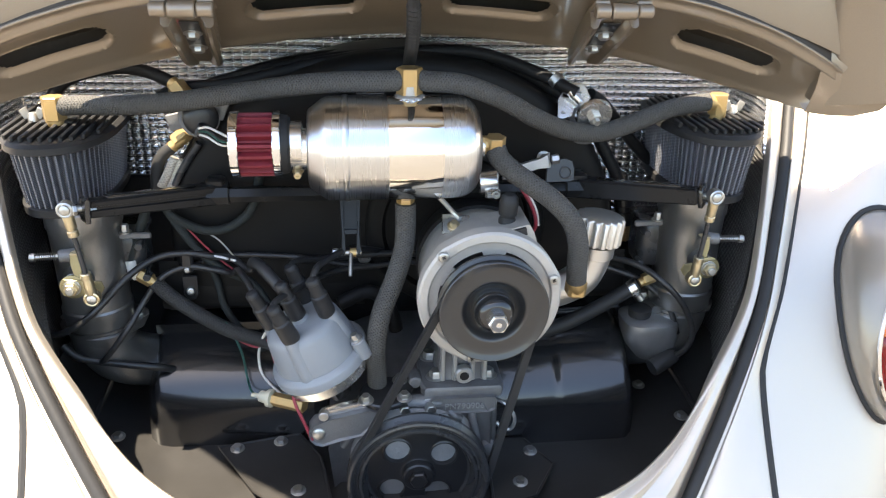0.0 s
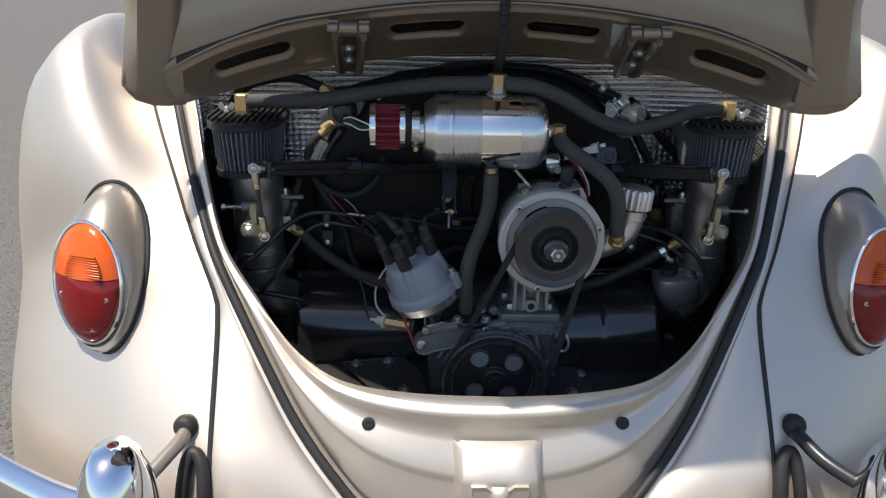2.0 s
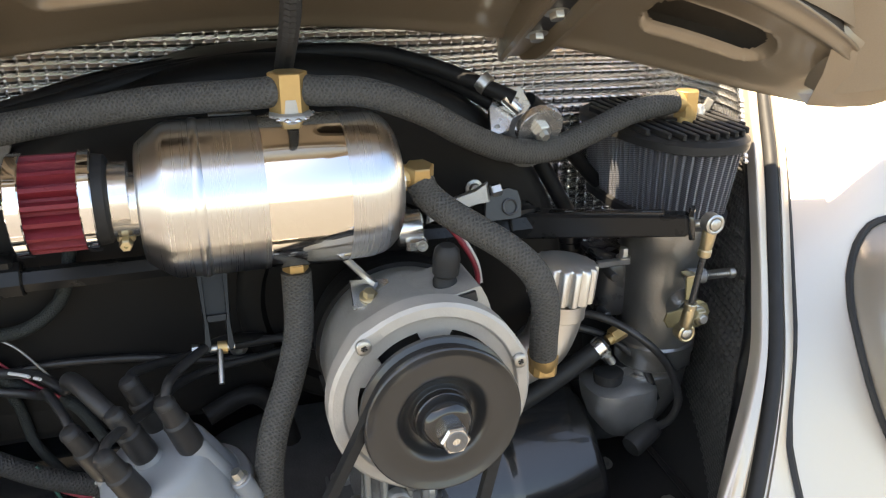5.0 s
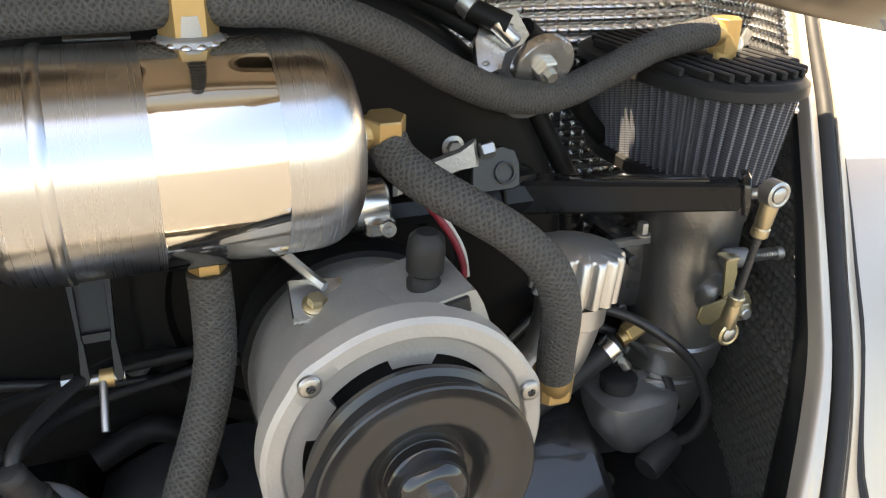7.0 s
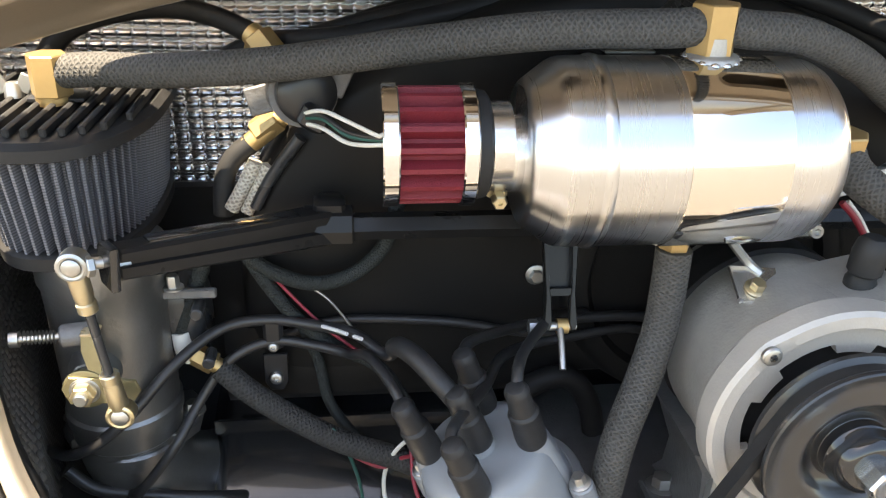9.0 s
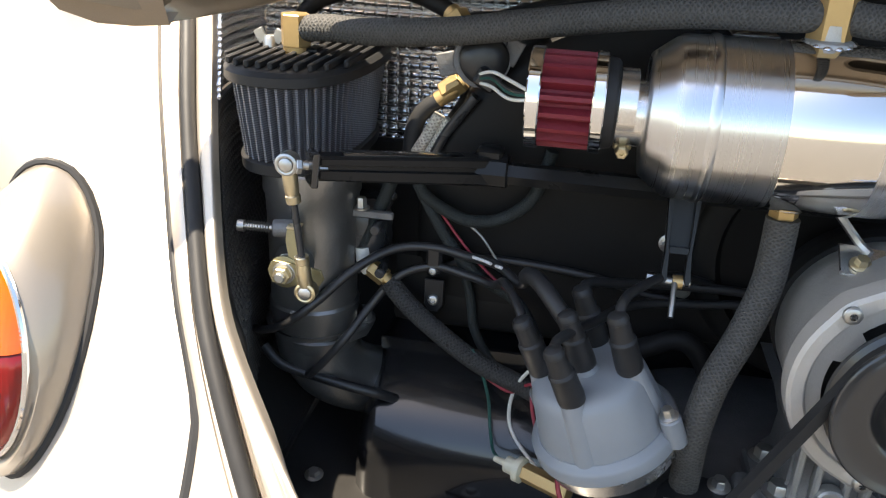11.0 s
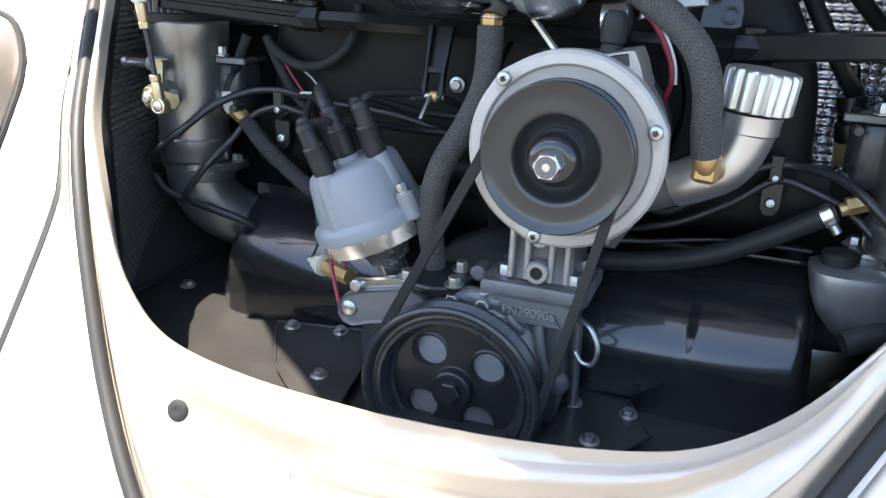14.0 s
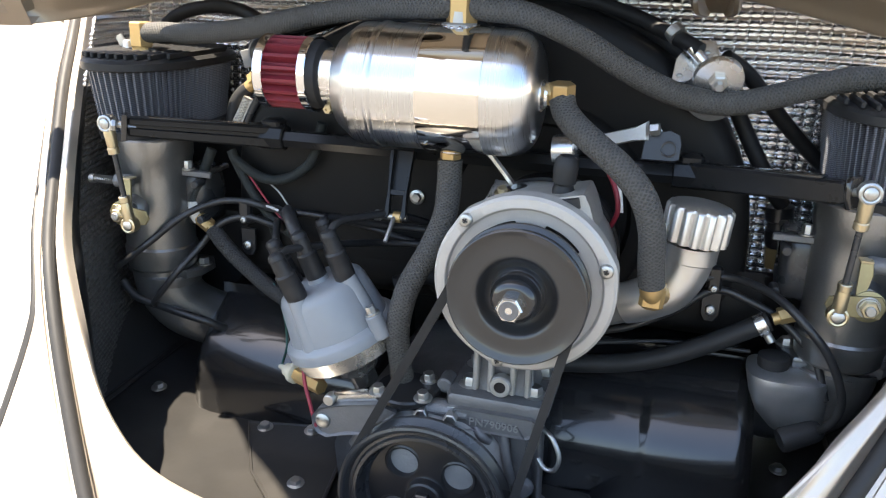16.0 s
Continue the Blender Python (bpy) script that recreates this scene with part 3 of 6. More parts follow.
for sx in (-1, 1):
    m = M().lathe((sx * .042, -.0905, .403), (0, -1, 0), [(0, .0032), (.0015, .0030), (.0026, .0018), (.0028, .0005)], 14)
    part("rivet", m, ZINC, car, "small bright rivet")
m = M()
m.loft([[H((r * math.cos(math.pi * j / 16), -.090 - d * math.sin(math.pi * j / 16), z)) for j in range(17)] for r, d, z in ((.012, .002, .424), (.0135, .010, .420), (.0150, .013, .412), (.0185, .015, .385), (.0225, .016, .34))], False)
part("latch", m, PAINT, car, "rounded painted tongue of the latch", 50)

# roof side of the body above and ahead of the bay
m = M()
EDGE = [(.66, .43, .95), (.47, .405, 1.0), (.30, .341, 1.036), (.15, .336, 1.047), (0, .335, 1.052), (-.15, .336, 1.047), (-.30, .341, 1.036), (-.47, .405, 1.0), (-.66, .43, .95)]
m.loft([[H((x, max(y, .43) + .08, z)) for x, y, z in EDGE], [H(p) for p in EDGE], [H((x, y + .02, z + .045)) for x, y, z in EDGE], [H((x * .93, .60 + .15 * (x / .66) ** 2, 1.34 - .04 * abs(x))) for x, y, z in EDGE], [H((x * .75, 1.2, 1.5)) for x, y, z in EDGE]], False)
part("rear_cowl", m, PAINT, car, "painted body under the rear window", 60)

# ---------- engine lid ----------
CREASE = [(-.56, .232, .960), (-.515, .206, .994), (-.44, .192, 1.032), (-.374, .182, 1.056), (-.30, .174, 1.075), (-.15, .165, 1.097), (0, .162, 1.105), (.15, .165, 1.097), (.30, .174, 1.075), (.374, .182, 1.056), (.44, .192, 1.032), (.515, .206, .994), (.56, .232, .960)]
LOWER = [(-.515, .24, .936), (-.465, .298, .945), (-.345, .327, .975), (-.2, .332, 1.002), (0, .335, 1.017), (.2, .332, 1.002), (.345, .327, .975), (.465, .298, .945), (.515, .24, .936)]
lid = thing("engine_lid", (0, .25, 1.0), "open beige engine lid with pressed inner frame", "car hood")
CR, LO = resample(CREASE, 421), resample(LOWER, 421)
SLOTS = [(.398, .056, .0205), (.112, .055, .0185), (-.112, .055, .0185), (-.398, .056, .0205)]


def slot_depth(p, t):
    """1 inside an oval slot of the frame, 0 outside."""
    deep = 0
    for cx, hw, hh in SLOTS:
        d = math.hypot(max(abs(p.x - cx) - hw + .5 * hh, 0), (t - .53) * .13)
        k = 1 - min(max((d - hh + .004) / .009, 0), 1)
        deep = max(deep, k * k * (3 - 2 * k))
    return deep


def flange(i, t):
    p = CR[i].lerp(LO[i], t)
    deep = slot_depth(p, t)
    lip = math.exp(-((t - .97) / .04) ** 2) * -.004
    roll = .0075 * math.exp(-((t - .11) / .05) ** 2)
    bead = math.exp(-((deep - .12) / .10) ** 2) * .0022
    bow = .005 * math.sin(math.pi * t)
    return p + H((0, .003 * deep - bead - .7 * roll, bow + lip + .006 * deep - bead - .7 * roll))


m = M()
m.loft([[flange(i, k / 64) for k in range(65)] for i in range(421)], False)
inside = [slot_depth(CR[i].lerp(LO[i], k / 64), k / 64) > .97 for i in range(421) for k in range(65)]
m.f = [q for q in m.f if not all(inside[a] for a in q)]
part("inner_frame", m, PAINT_SHADED, lid, "pressed frame with oval slots", 60)
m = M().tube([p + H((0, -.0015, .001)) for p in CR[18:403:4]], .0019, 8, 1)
part("flange_edge", m, PAINT_SHADED, lid, "thin folded edge along the crease of the lid", 60)
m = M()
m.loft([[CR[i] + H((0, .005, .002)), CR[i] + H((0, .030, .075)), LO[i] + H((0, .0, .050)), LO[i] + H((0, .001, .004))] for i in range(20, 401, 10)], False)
part("box_section", m, CAVITY_SHADE, lid, "inside of the box section, coloured dark for its shade", 30)


def lid_at(x, s):
    """The lid's inner skin: x across, s from the crease to the free edge."""
    k = min(abs(x) / .56, 1)
    y = .162 + .05 * k ** 2 - .12 * s - .55 * s * s
    z = 1.114 - .098 * k ** 2.2 + 1.0 * s - .32 * s * s - .02 * k * k
    return H((x, y, z))


WIDTH = [(0, .586), (.13, .570), (.33, .566), (.5, .535), (.65, .455), (.75, .375), (.80, .325), (.83, .24), (.845, 0)]


def half_width(s):
    s = max(s, 0)
    for (a, p), (b, q) in zip(WIDTH, WIDTH[1:]):
        if s <= b:
            return p + (q - p) * (s - a) / (b - a)
    return 0


NS = 28
ss = [-.005] + [.835 * (k / NS) ** .9 for k in range(NS + 1)]
m = M()
m.loft([[lid_at(half_width(s) * (j / 20 - 1), s) + H((0, .03, .012)) * min(max(s, 0) / .12, 1) + H((0, .004 if s <= 0 else .003, 0)) for j in range(41)] for s in ss], False)
part("skin", m, PAINT_SHADED, lid, "lid skin seen from inside", 60)
m = M()
m.loft([[lid_at(half_width(s) * (j / 20 - 1) * 1.004, s) + H((0, .036, .018)) * min(max(s, 0) / .12 + .15, 1) for j in range(41)] for s in ss], False)
part("outer_skin", m, PAINT, lid, "", 60)
for sx in (-1, 1):
    rows = []
    for s in ss[:-2]:
        w = half_width(max(s, 0))
        e, i = lid_at(sx * w, s), lid_at(sx * (w - .085), s)
        if s < .12:
            f = min(1 - s / .12, 1)
            e = e + H((0, -.045 * f, -.020 * f))
            i = i.lerp(H((sx * .508, .228, .940)), f)
        rows.append([e + H((0, .034, .012)), e + H((sx * .002, .014, .002)), e + H((0, .008, -.001)), e.lerp(i, .26) + H((0, -.007, -.004)), e.lerp(i, .31) + H((0, -.005, -.004)), e.lerp(i, .8) + H((0, .004, 0)), e.lerp(i, .95) + H((0, .012, .004)), i + H((0, .03, .012))])
    m = M()
    m.loft(rows, False)
    part("side_frame", m, PAINT_SHADED, lid, "", 50)
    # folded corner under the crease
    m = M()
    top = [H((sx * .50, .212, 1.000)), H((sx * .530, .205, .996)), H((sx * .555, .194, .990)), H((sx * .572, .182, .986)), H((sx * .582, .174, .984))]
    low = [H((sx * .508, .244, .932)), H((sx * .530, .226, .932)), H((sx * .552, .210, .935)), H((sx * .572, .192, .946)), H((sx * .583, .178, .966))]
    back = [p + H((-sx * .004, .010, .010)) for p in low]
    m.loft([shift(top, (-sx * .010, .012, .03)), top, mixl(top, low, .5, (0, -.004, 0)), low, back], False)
    part("corner_gusset", m, PAINT_SHADED, lid, "folded corner of the lid frame", 60)
    # hinge
    hinge = thing("hinge", (0, 0, 0), "painted steel lid hinge with bolts", "")
    hinge.parent = lid
    hinge.location = H((sx * .245, .25, 1.0)) - H((0, .25, 1.0))
    d = H((sx * .016, .205, -.098)).normalized()
    a = H((sx * .235, .205, 1.052))
    side = d.cross(H((0, -.45, -.9))).normalized()
    up = side.cross(d).normalized()
    if up.z > 0:
        up = -up
    rows = []
    for k in range(21):
        t = k / 20
        w = (.0275 - .004 * t) * (1 - max(0, (t - .80) / .2) ** 2.2 * .75) ** .5
        c = a + d * (.182 * t)
        lift = .007 * min(1, (1 - t) / .12)
        rows.append([c + side * (w * q) + up * h for q, h in ((-1, -.014), (-1, .002 + lift), (-.88, .005 + lift), (-.70, .004 + lift), (-.60, .001 + lift * .4), (-.50, 0), (.50, 0), (.60, .001 + lift * .4), (.70, .004 + lift), (.88, .005 + lift), (1, .002 + lift), (1, -.014))])
    m = M().loft(rows, True, True, True)
    part("arm", m, PAINT_SHADED, hinge, "", 35)
    m = M().slab([(-.0105, .012), (.0105, .012), (.0095, .110), (.006, .116), (-.006, .116), (-.0095, .110)], a + up * .0012, side, d, .0014 if side.cross(d).dot(up) > 0 else -.0014, .0004)
    part("slot_strip", m, BLACK_SATIN, hinge, "dark strip in the channel of the hinge")
    pin = H((sx * .233, .168, 1.064))
    for dx in (-.0235, 0, .0235):
        w = .0085 if dx else .0140
        m = M().cyl(pin + H((dx - w, 0, 0)), pin + H((dx + w, 0, 0)), .0078 if dx else .0088, 18, .0015)
        part("knuckle", m, PAINT_SHADED, hinge)
    for dx in (-.0235, .0235):
        m = M().box(pin + H((dx, .014, .004)), (.0165, .026, .005), Matrix.Rotation(radians(-25), 3, "X"), .0015)
        part("leaf", m, PAINT_SHADED, hinge)
    for k in (.052, .108):
        m = M().bolt(a + d * k + up * .002, up, .0072, .006)
        part("bolt", m, ZINC, hinge, "bright hex bolt")
cond = resample([(.01, .15, 1.30), (.008, .148, 1.2), (.004, .16, 1.10), (.008, .21, 1.04), (.01, .30, .985), (.012, .36, .955)], 120)
m = M().tube(cond, .0085, 10, 1, rr=lambda t: .0085 if int(t * 119) % 2 else .0068)
w = tagged(part("conduit", m, RUBBER, None, "black corrugated cable conduit hanging from the lid", 20), category="conduit")

# ---------- walls of the engine bay ----------
def emboss(name, label, ma, nu, nv, at, su, sv, smooth=35):
    """A thin sheet pressed into rows of short raised bars; at(u, v, h) gives the place of a point raised by h pitches."""
    us = [k + o for k in range(nu) for o in su] + [nu]
    vs = [k + o for k in range(nv) for o in sv] + [nv]
    rows = []
    for v in vs:
        row = []
        fv = v % 1
        ridge = math.sin(math.pi * min(fv / .8, 1)) ** .75 if fv < .8 else 0
        for u in us:
            fu = min(u % 1, 1 - u % 1)
            notch = .05 if fu < .02 else .55 if fu < .1 else .95 if fu < .2 else 1
            row.append(at(u, v, ridge * notch))
        rows.append(row)
    mm = M()
    mm.loft(rows, False)
    return tagged(part(name, mm, ma, None, label, smooth), kind="structure", category="wall")


def fire_at(u, v, h):
    x, z = -.53 + .0130 * u, .46 + .0106 * v
    return H((x, .50 - .0030 * h + .003 * noise.noise(H((x * 5, z * 5, 3))), z + .0010 * math.sin(x * 23)))


emboss("wall_firewall", "silver embossed heat foil on the firewall", SILVER_FOIL, 82, 56, fire_at, (0, .06, .16, .5, .84, .94), (0, .08, .2, .4, .6, .72, .80))


RIM = resample(INNER, 160)


def rim_at(z):
    """The rear edge of the side sheet, just inside the opening lip."""
    if z < .66:
        return .416, .152
    p = min(RIM, key=lambda q: abs(q.z - z) + (1 if q.x < .3 else 0))
    return p.x, p.y


def side_point(sx, s, z, out):
    """s: 0 at the lip, 1 at the firewall; out: how far the point stands into the bay."""
    ex, ey = rim_at(z)
    ex, ey = ex + .004, ey + .009
    return H((sx * (ex + (.53 - ex) * s - out + .012 * math.sin(math.pi * s)), ey + (.497 - ey) * s, z))


def scale_mat(name, label, ma, sx, z0, z1, lo, d, pu, pv):
    """A quilted sheet: rows of small rounded scales, each row set half a scale on."""
    nu, nv = int((1 - lo) * .30 / pu), int((z1 - z0) / pv)
    rows = []
    for j in range(nv * 4 + 1):
        v = j / 4
        fv = v % 1
        odd = .5 * (int(v) % 2)
        row = []
        for i in range(nu * 4 + 1):
            fu = (i / 4 + odd) % 1
            h = math.sin(math.pi * fv) ** .8 * (.12 + .88 * math.sin(math.pi * fu)) if fv else 0
            s, z = lo + (1 - lo) * i / (nu * 4), z0 + pv * v
            row.append(side_point(sx, s, z, d * h + .002 * noise.noise(H((s * 3, z * 9, sx)))))
        rows.append(row)
    return tagged(part(name, M().loft(rows, False), ma, None, label, 45), kind="structure", category="wall")


for sx in (-1, 1):
    scale_mat("wall_side", "black quilted sound mat on the side of the bay", DARK_FOIL, sx, .45, .854, .10, .0030, .0105, .0068)
    # the side sheet goes on in silver above z .854
    scale_mat("wall_side", "silver quilted sheet in the upper corner of the bay", SILVER_FOIL, sx, .854, 1.03, .10, .0026, .0125, .0085)
    m = M()
    m.loft([[side_point(sx, s, z, o) for s, o in ((0, -.001), (.015, .002), (.04, .004), (.08, .004), (.105, .003), (.112, -.004))] for z in [.45 + .0115 * k for k in range(50)]], False)
    tagged(part("trim_side", m, BLACK_SATIN, None, "smooth black edge strip beside the sound mat", 60), kind="structure", category="trim")
    m = M()
    m.loft([[side_point(sx, s, z, o + (.0007 if k % 2 else 0)) for s, o in ((0, .001), (.02, .0065), (.05, .0075), (.075, .006))] for k, z in enumerate([.855 + .0026 * k for k in range(56)])], False)
    tagged(part("trim_crimp", m, SILVER_FOIL, None, "crimped silver foil edge along the opening", 20), kind="structure", category="trim")

# plain black panels, added so no foil shows low on the firewall
for x, w, z0, z1 in ((-.387, .294, .46, .785), (.14, .76, .46, .66)):
    m = M().box((x, .484, (z0 + z1) / 2), (w, .012, z1 - z0), None, .004)
    tagged(part("trim_panel", m, BLACK_SATIN, None, "black panel added to cover the foil low on the firewall", 40), kind="structure", category="trim")

# floor tins
m = M()
def tin(u, v):
    x = -.50 + 1.0 * u
    y = -.02 + .54 * v
    edge = max(0, 1 - v / .25)
    z = .437 + .03 * edge + .05 * max(0, abs(x) - .33) / .17 + .004 * noise.noise(H((x * 6, y * 6, 0)))
    return H((x, max(y, -.03 + .85 * x * x + .02), z))
m.grid(60, 30, tin)
tagged(part("floor_tin", m, FLOOR_TIN, None, "glossy black sheet tin closing the bay floor", 60), kind="structure", category="floor")

# ---------- cylinder cover tins ----------
def cover(x0, x1):
    prof = [(.49, .594), (.42, .590), (.37, .585), (.346, .580), (.320, .567), (.295, .551), (.274, .533), (.261, .514), (.255, .492), (.253, .470), (.252, .450), (.252, .430)]
    pts = resample([(0, a + (.032 if x0 < 0 and a < .4 else 0), b) for a, b in prof], 26)
    root = thing("cylinder_cover", ((x0 + x1) / 2, .3, .44), "glossy black pressed cylinder cover beside the crankcase", "engine cover", "cylinder covers")
    mm = M()
    rows = []
    for i in range(49):
        t = i / 48
        x = x0 + (x1 - x0) * t
        k = (.0032 if x0 > 0 else 0) * min(max((t - .50) / .02, 0), 1)
        ends = .02 * (max(0, 1 - t / .05) + max(0, 1 - (1 - t) / .05))
        rows.append([H((x, p.y + ends * .6 - k * min(max((p.z - .46) / .03, 0), 1), p.z - ends + k * .6)) for p in pts])
    mm.loft(rows, False)
    for row in (rows[0], rows[-1]):
        mm.loft([row, [H((p.x, .5, p.z)) for p in row]], False)
    part("shell", mm, BLACK_GLOSS, root, "", 45)
    bm_ = M().box(((x0 + x1) / 2, .374, .583), (abs(x1 - x0) * .95, .004, .016), None, .001)
    part("flange", bm_, BLACK_GLOSS, root)
    return root


cover(.105, .343)
cover(-.362, -.11)
for sx in (-1, 1):
    m = M().tube([(sx * .436, .175, .474), (sx * .438, .24, .474), (sx * .442, .31, .474), (sx * .446, .40, .474), (sx * .448, .48, .474)], .0042, 8, 3)
    tagged(part("trim_ridge", m, FLOOR_TIN, None, "pressed ridge along the edge of the floor tin"), kind="structure", category="trim")
    m = M().loft([[H((sx * (.44 + .055 * t), y, .470 + .075 * t + .006 * math.sin(3 * t))) for t in (0, .3, .6, 1)] for y in (.17, .25, .33, .41, .48)], False)
    tagged(part("trim_slope", m, FLOOR_TIN, None, "sloping black tin between floor and side wall", 50), kind="structure", category="trim")
    plate = thing("front_tin", (sx * .17, .19, .444), "small black front tin bolted beside the crank pulley", "engine tin", "front tins")
    edge = [(.100, .120), (.150, .112), (.205, .165), (.262, .262), (.150, .285), (.118, .230)] if sx < 0 else [(.108, .105), (.168, .125), (.205, .185), (.175, .245), (.118, .255)]
    m = M().slab([(sx * a, b) for a, b in edge], (0, 0, .4445), (1, 0, 0), (0, 1, 0), .0045, .0015)
    part("sheet", m, FLOOR_TIN, plate, "", 35)
    rim = [H((sx * a, b, .449)) for a, b in edge]
    m = M().tube(rim + [rim[0]], .0022, 6, 1)
    part("rolled_edge", m, FLOOR_TIN, plate)
for x, y, z in ((.178, .217, .449), (.121, .218, .449), (.151, .152, .449), (-.236, .257, .449), (-.176, .268, .449), (-.146, .160, .449), (-.401, .273, .468), (.416, .258, .466), (.384, .356, .459)):
    m = M().bolt((x, y, z), (0, -.12, 1), .0066, .0055)
    tagged(part("tin_bolt", m, ZINC, None, "zinc hex bolt with washer in the black tin"), category="bolt", group="tin bolts")

# ---------- fan shroud ----------
shroud = thing("fan_shroud", (0, .36, .64), "large black steel fan shroud behind the alternator", "fan shroud")
OUT = [(-.318, .64), (-.318, .76), (-.305, .82), (-.275, .87), (-.225, .915), (-.15, .955), (-.06, .982), (.03, .985), (.12, .97), (.19, .94), (.245, .895), (.285, .84), (.31, .77), (.318, .64)]
o = resample([(a, 0, b) for a, b in OUT], 50)
rings = []
cx, cz = 0, .76
for y, s in ((.352, .55), (.349, .80), (.350, .93), (.354, .97), (.364, .992), (.38, 1.0), (.47, 1.0), (.485, .99), (.49, .95)):
    rings.append([H((cx + (p.x - cx) * s, y, cz + (p.z - cz) * s)) for p in o])
m = M().loft(rings, True, True, True)
part("housing", m, SHROUD_TIN, shroud, "", 40)
m = M().lathe((.08, .352, .745), (0, -1, 0), [(0, .128), (.006, .126), (.012, .118), (.012, .105), (.004, .10)], 48)
part("fan_ring", m, SHROUD_TIN, shroud, "raised ring round the fan inlet")
for x, z in ((-.069, .747), (-.05, .70), (.2, .845), (.03, .87)):
    m = M().bolt((x, .349, z), (0, -1, 0), .006, .005)
    part("bolt", m, ZINC, shroud, "zinc bolt")
# lower shroud flare to the cylinders
for sx in (-1, 1):
    m = M()
    m.loft([[H((sx * x, y, z)) for x in (.05, .12, .2, .28, .335)] for y, z in ((.354, .70), (.35, .665), (.345, .64), (.352, .628), (.40, .60))], False)
    part("lower_flare", m, SHROUD_TIN, shroud, "", 50)

# ---------- breather tank ----------
AX, AZ = .243, .893
tank = thing("breather_tank", (0, AX, AZ - .06), "brushed aluminium breather tank with a polished band", "breather tank")
def ring_x(x, r):
    return [H((x, AX + r * math.sin(2 * math.pi * j / 64), AZ + r * math.cos(2 * math.pi * j / 64))) for j in range(64)]
prof = [(-.1155, .026), (-.1155, .0440), (-.1150, .0460), (-.1135, .0480), (-.1130, .0484), (-.0995, .0585), (-.0985, .0592), (-.0960, .0607), (-.0935, .0617), (-.0905, .0623), (-.084, .0625), (-.0745, .0625), (-.0730, .0637), (-.0705, .0641), (-.068, .0637), (-.0665, .0625), (.058, .0625), (.066, .0620), (.073, .0602), (.079, .0570), (.0845, .0520), (.088, .0462), (.090, .040), (.0905, .030)]
m = M().loft([ring_x(x, r) for x, r in prof], True, True, True)
part("shell", m, BRUSHED, tank, "brushed aluminium shell with weld bead", 35)
m = M().loft([ring_x(x, r) for x, r in ((-.0215, .0622), (-.0213, .0634), (-.0205, .0637), (.0415, .0637), (.0423, .0634), (.0425, .0622))], True)
part("band", m, POLISHED, tank, "polished strap round the tank", 30)
m = M().lathe((.006, AX, AZ + .058), (0, 0, 1), [(0, .019), (.005, .0185), (.007, .0165), (.0075, .0120), (.018, .0115)], 28)
part("weld_bung", m, ALU_CAST, tank, "welded aluminium bung")
for k in range(14):
    a = 2 * math.pi * k / 14
    m = M().lathe((.006 + .0165 * math.cos(a), AX + .0165 * math.sin(a), AZ + .0615 - .002 * abs(math.sin(a))), (0, 0, 1), [(0, .0042), (.002, .0038), (.0034, .002)], 8)
    part("weld_bead", m, ALU_MACH, tank)
m = M().lathe((.086, AX, AZ), (1, 0, 0), [(0, .016), (.006, .0155), (.009, .012), (.012, .0118)], 24)
part("side_bung", m, ALU_MACH, tank)
m = M().lathe((.002, AX, AZ - .058), (0, 0, -1), [(0, .016), (.005, .015), (.008, .011)], 24)
part("lower_bung", m, ALU_MACH, tank)
m = M().box((-.040, AX + .035, AZ + .0615), (.034, .03, .002), None, .0008)
part("bracket_tab", m, ALU_DULL, tank, "thin metal mounting tab")
m = M().box((.02, AX + .05, AZ - .03), (.06, .06, .03), None, .003)
part("rear_bracket", m, BLACK_SATIN, tank, "black mounting bracket")
for x0, x1, r, ma, nm in ((-.1400, -.1140, .0255, ALU_MACH, "neck"),):
    m = M().loft([ring_x(x, q) for x, q in ((x0, r - .003), (x0 + .001, r), (x1 - .001, r), (x1, r - .003))], True, True, True)
    part(nm, m, ma, tank, "", 35)


def red_filter():
    root = thing("breather_filter", (-.175, AX, AZ - .03), "small red gauze cone filter with chrome ends and hose clamp", "air filter")
    z0 = .899
    def rx(x, r, n=64, fold=0):
        return [H((x, AX + (r - (fold if (j % 4) in (2, 3) else 0)) * math.sin(2 * math.pi * j / n), z0 + (r - (fold if (j % 4) in (2, 3) else 0)) * math.cos(2 * math.pi * j / n))) for j in range(n)]
    mm = M().loft([rx(x, .0378, 72, .0085) for x in (-.196, -.186, -.175, -.165, -.154)], True)
    part("gauze", mm, RED_CLOTH, root, "pleated red gauze", 25)
    for a, b in ((-.205, -.1945), (-.1555, -.146)):
        mm = M().loft([rx(a, .034), rx(a, .0388), rx(a + .001, .0397), rx(b - .001, .0397), rx(b, .0388), rx(b, .030)], True, True, True)
        part("end_ring", mm, CHROME, root, "chrome end ring", 30)
    mm = M().loft([rx(x, r) for x, r in ((-.147, .034), (-.1465, .0360), (-.1385, .0345), (-.1365, .0315), (-.136, .0285))], True, True, True)
    part("rubber_boot", mm, RUBBER, root, "", 30)
    mm = M().loft([rx(x, r) for x, r in ((-.1360, .0255), (-.1355, .0282), (-.1225, .0282), (-.122, .0255))], True, True, True)
    part("clamp_band", mm, ALU_MACH, root, "steel hose clamp band", 30)
    mm = M().lathe((-.1290, AX - .012, z0 - .0325), (0, -1, -.1), [(0, .0052), (.008, .0052), (.0095, .0042), (.0095, .0018), (.0075, .0015)], 6)
    mm.box((-.1290, AX - .004, z0 - .031), (.014, .012, .008), None, .002)
    part("clamp_screw", mm, YELLOW_ZINC, root, "yellowed steel clamp screw", 25)
    return root


red_filter()

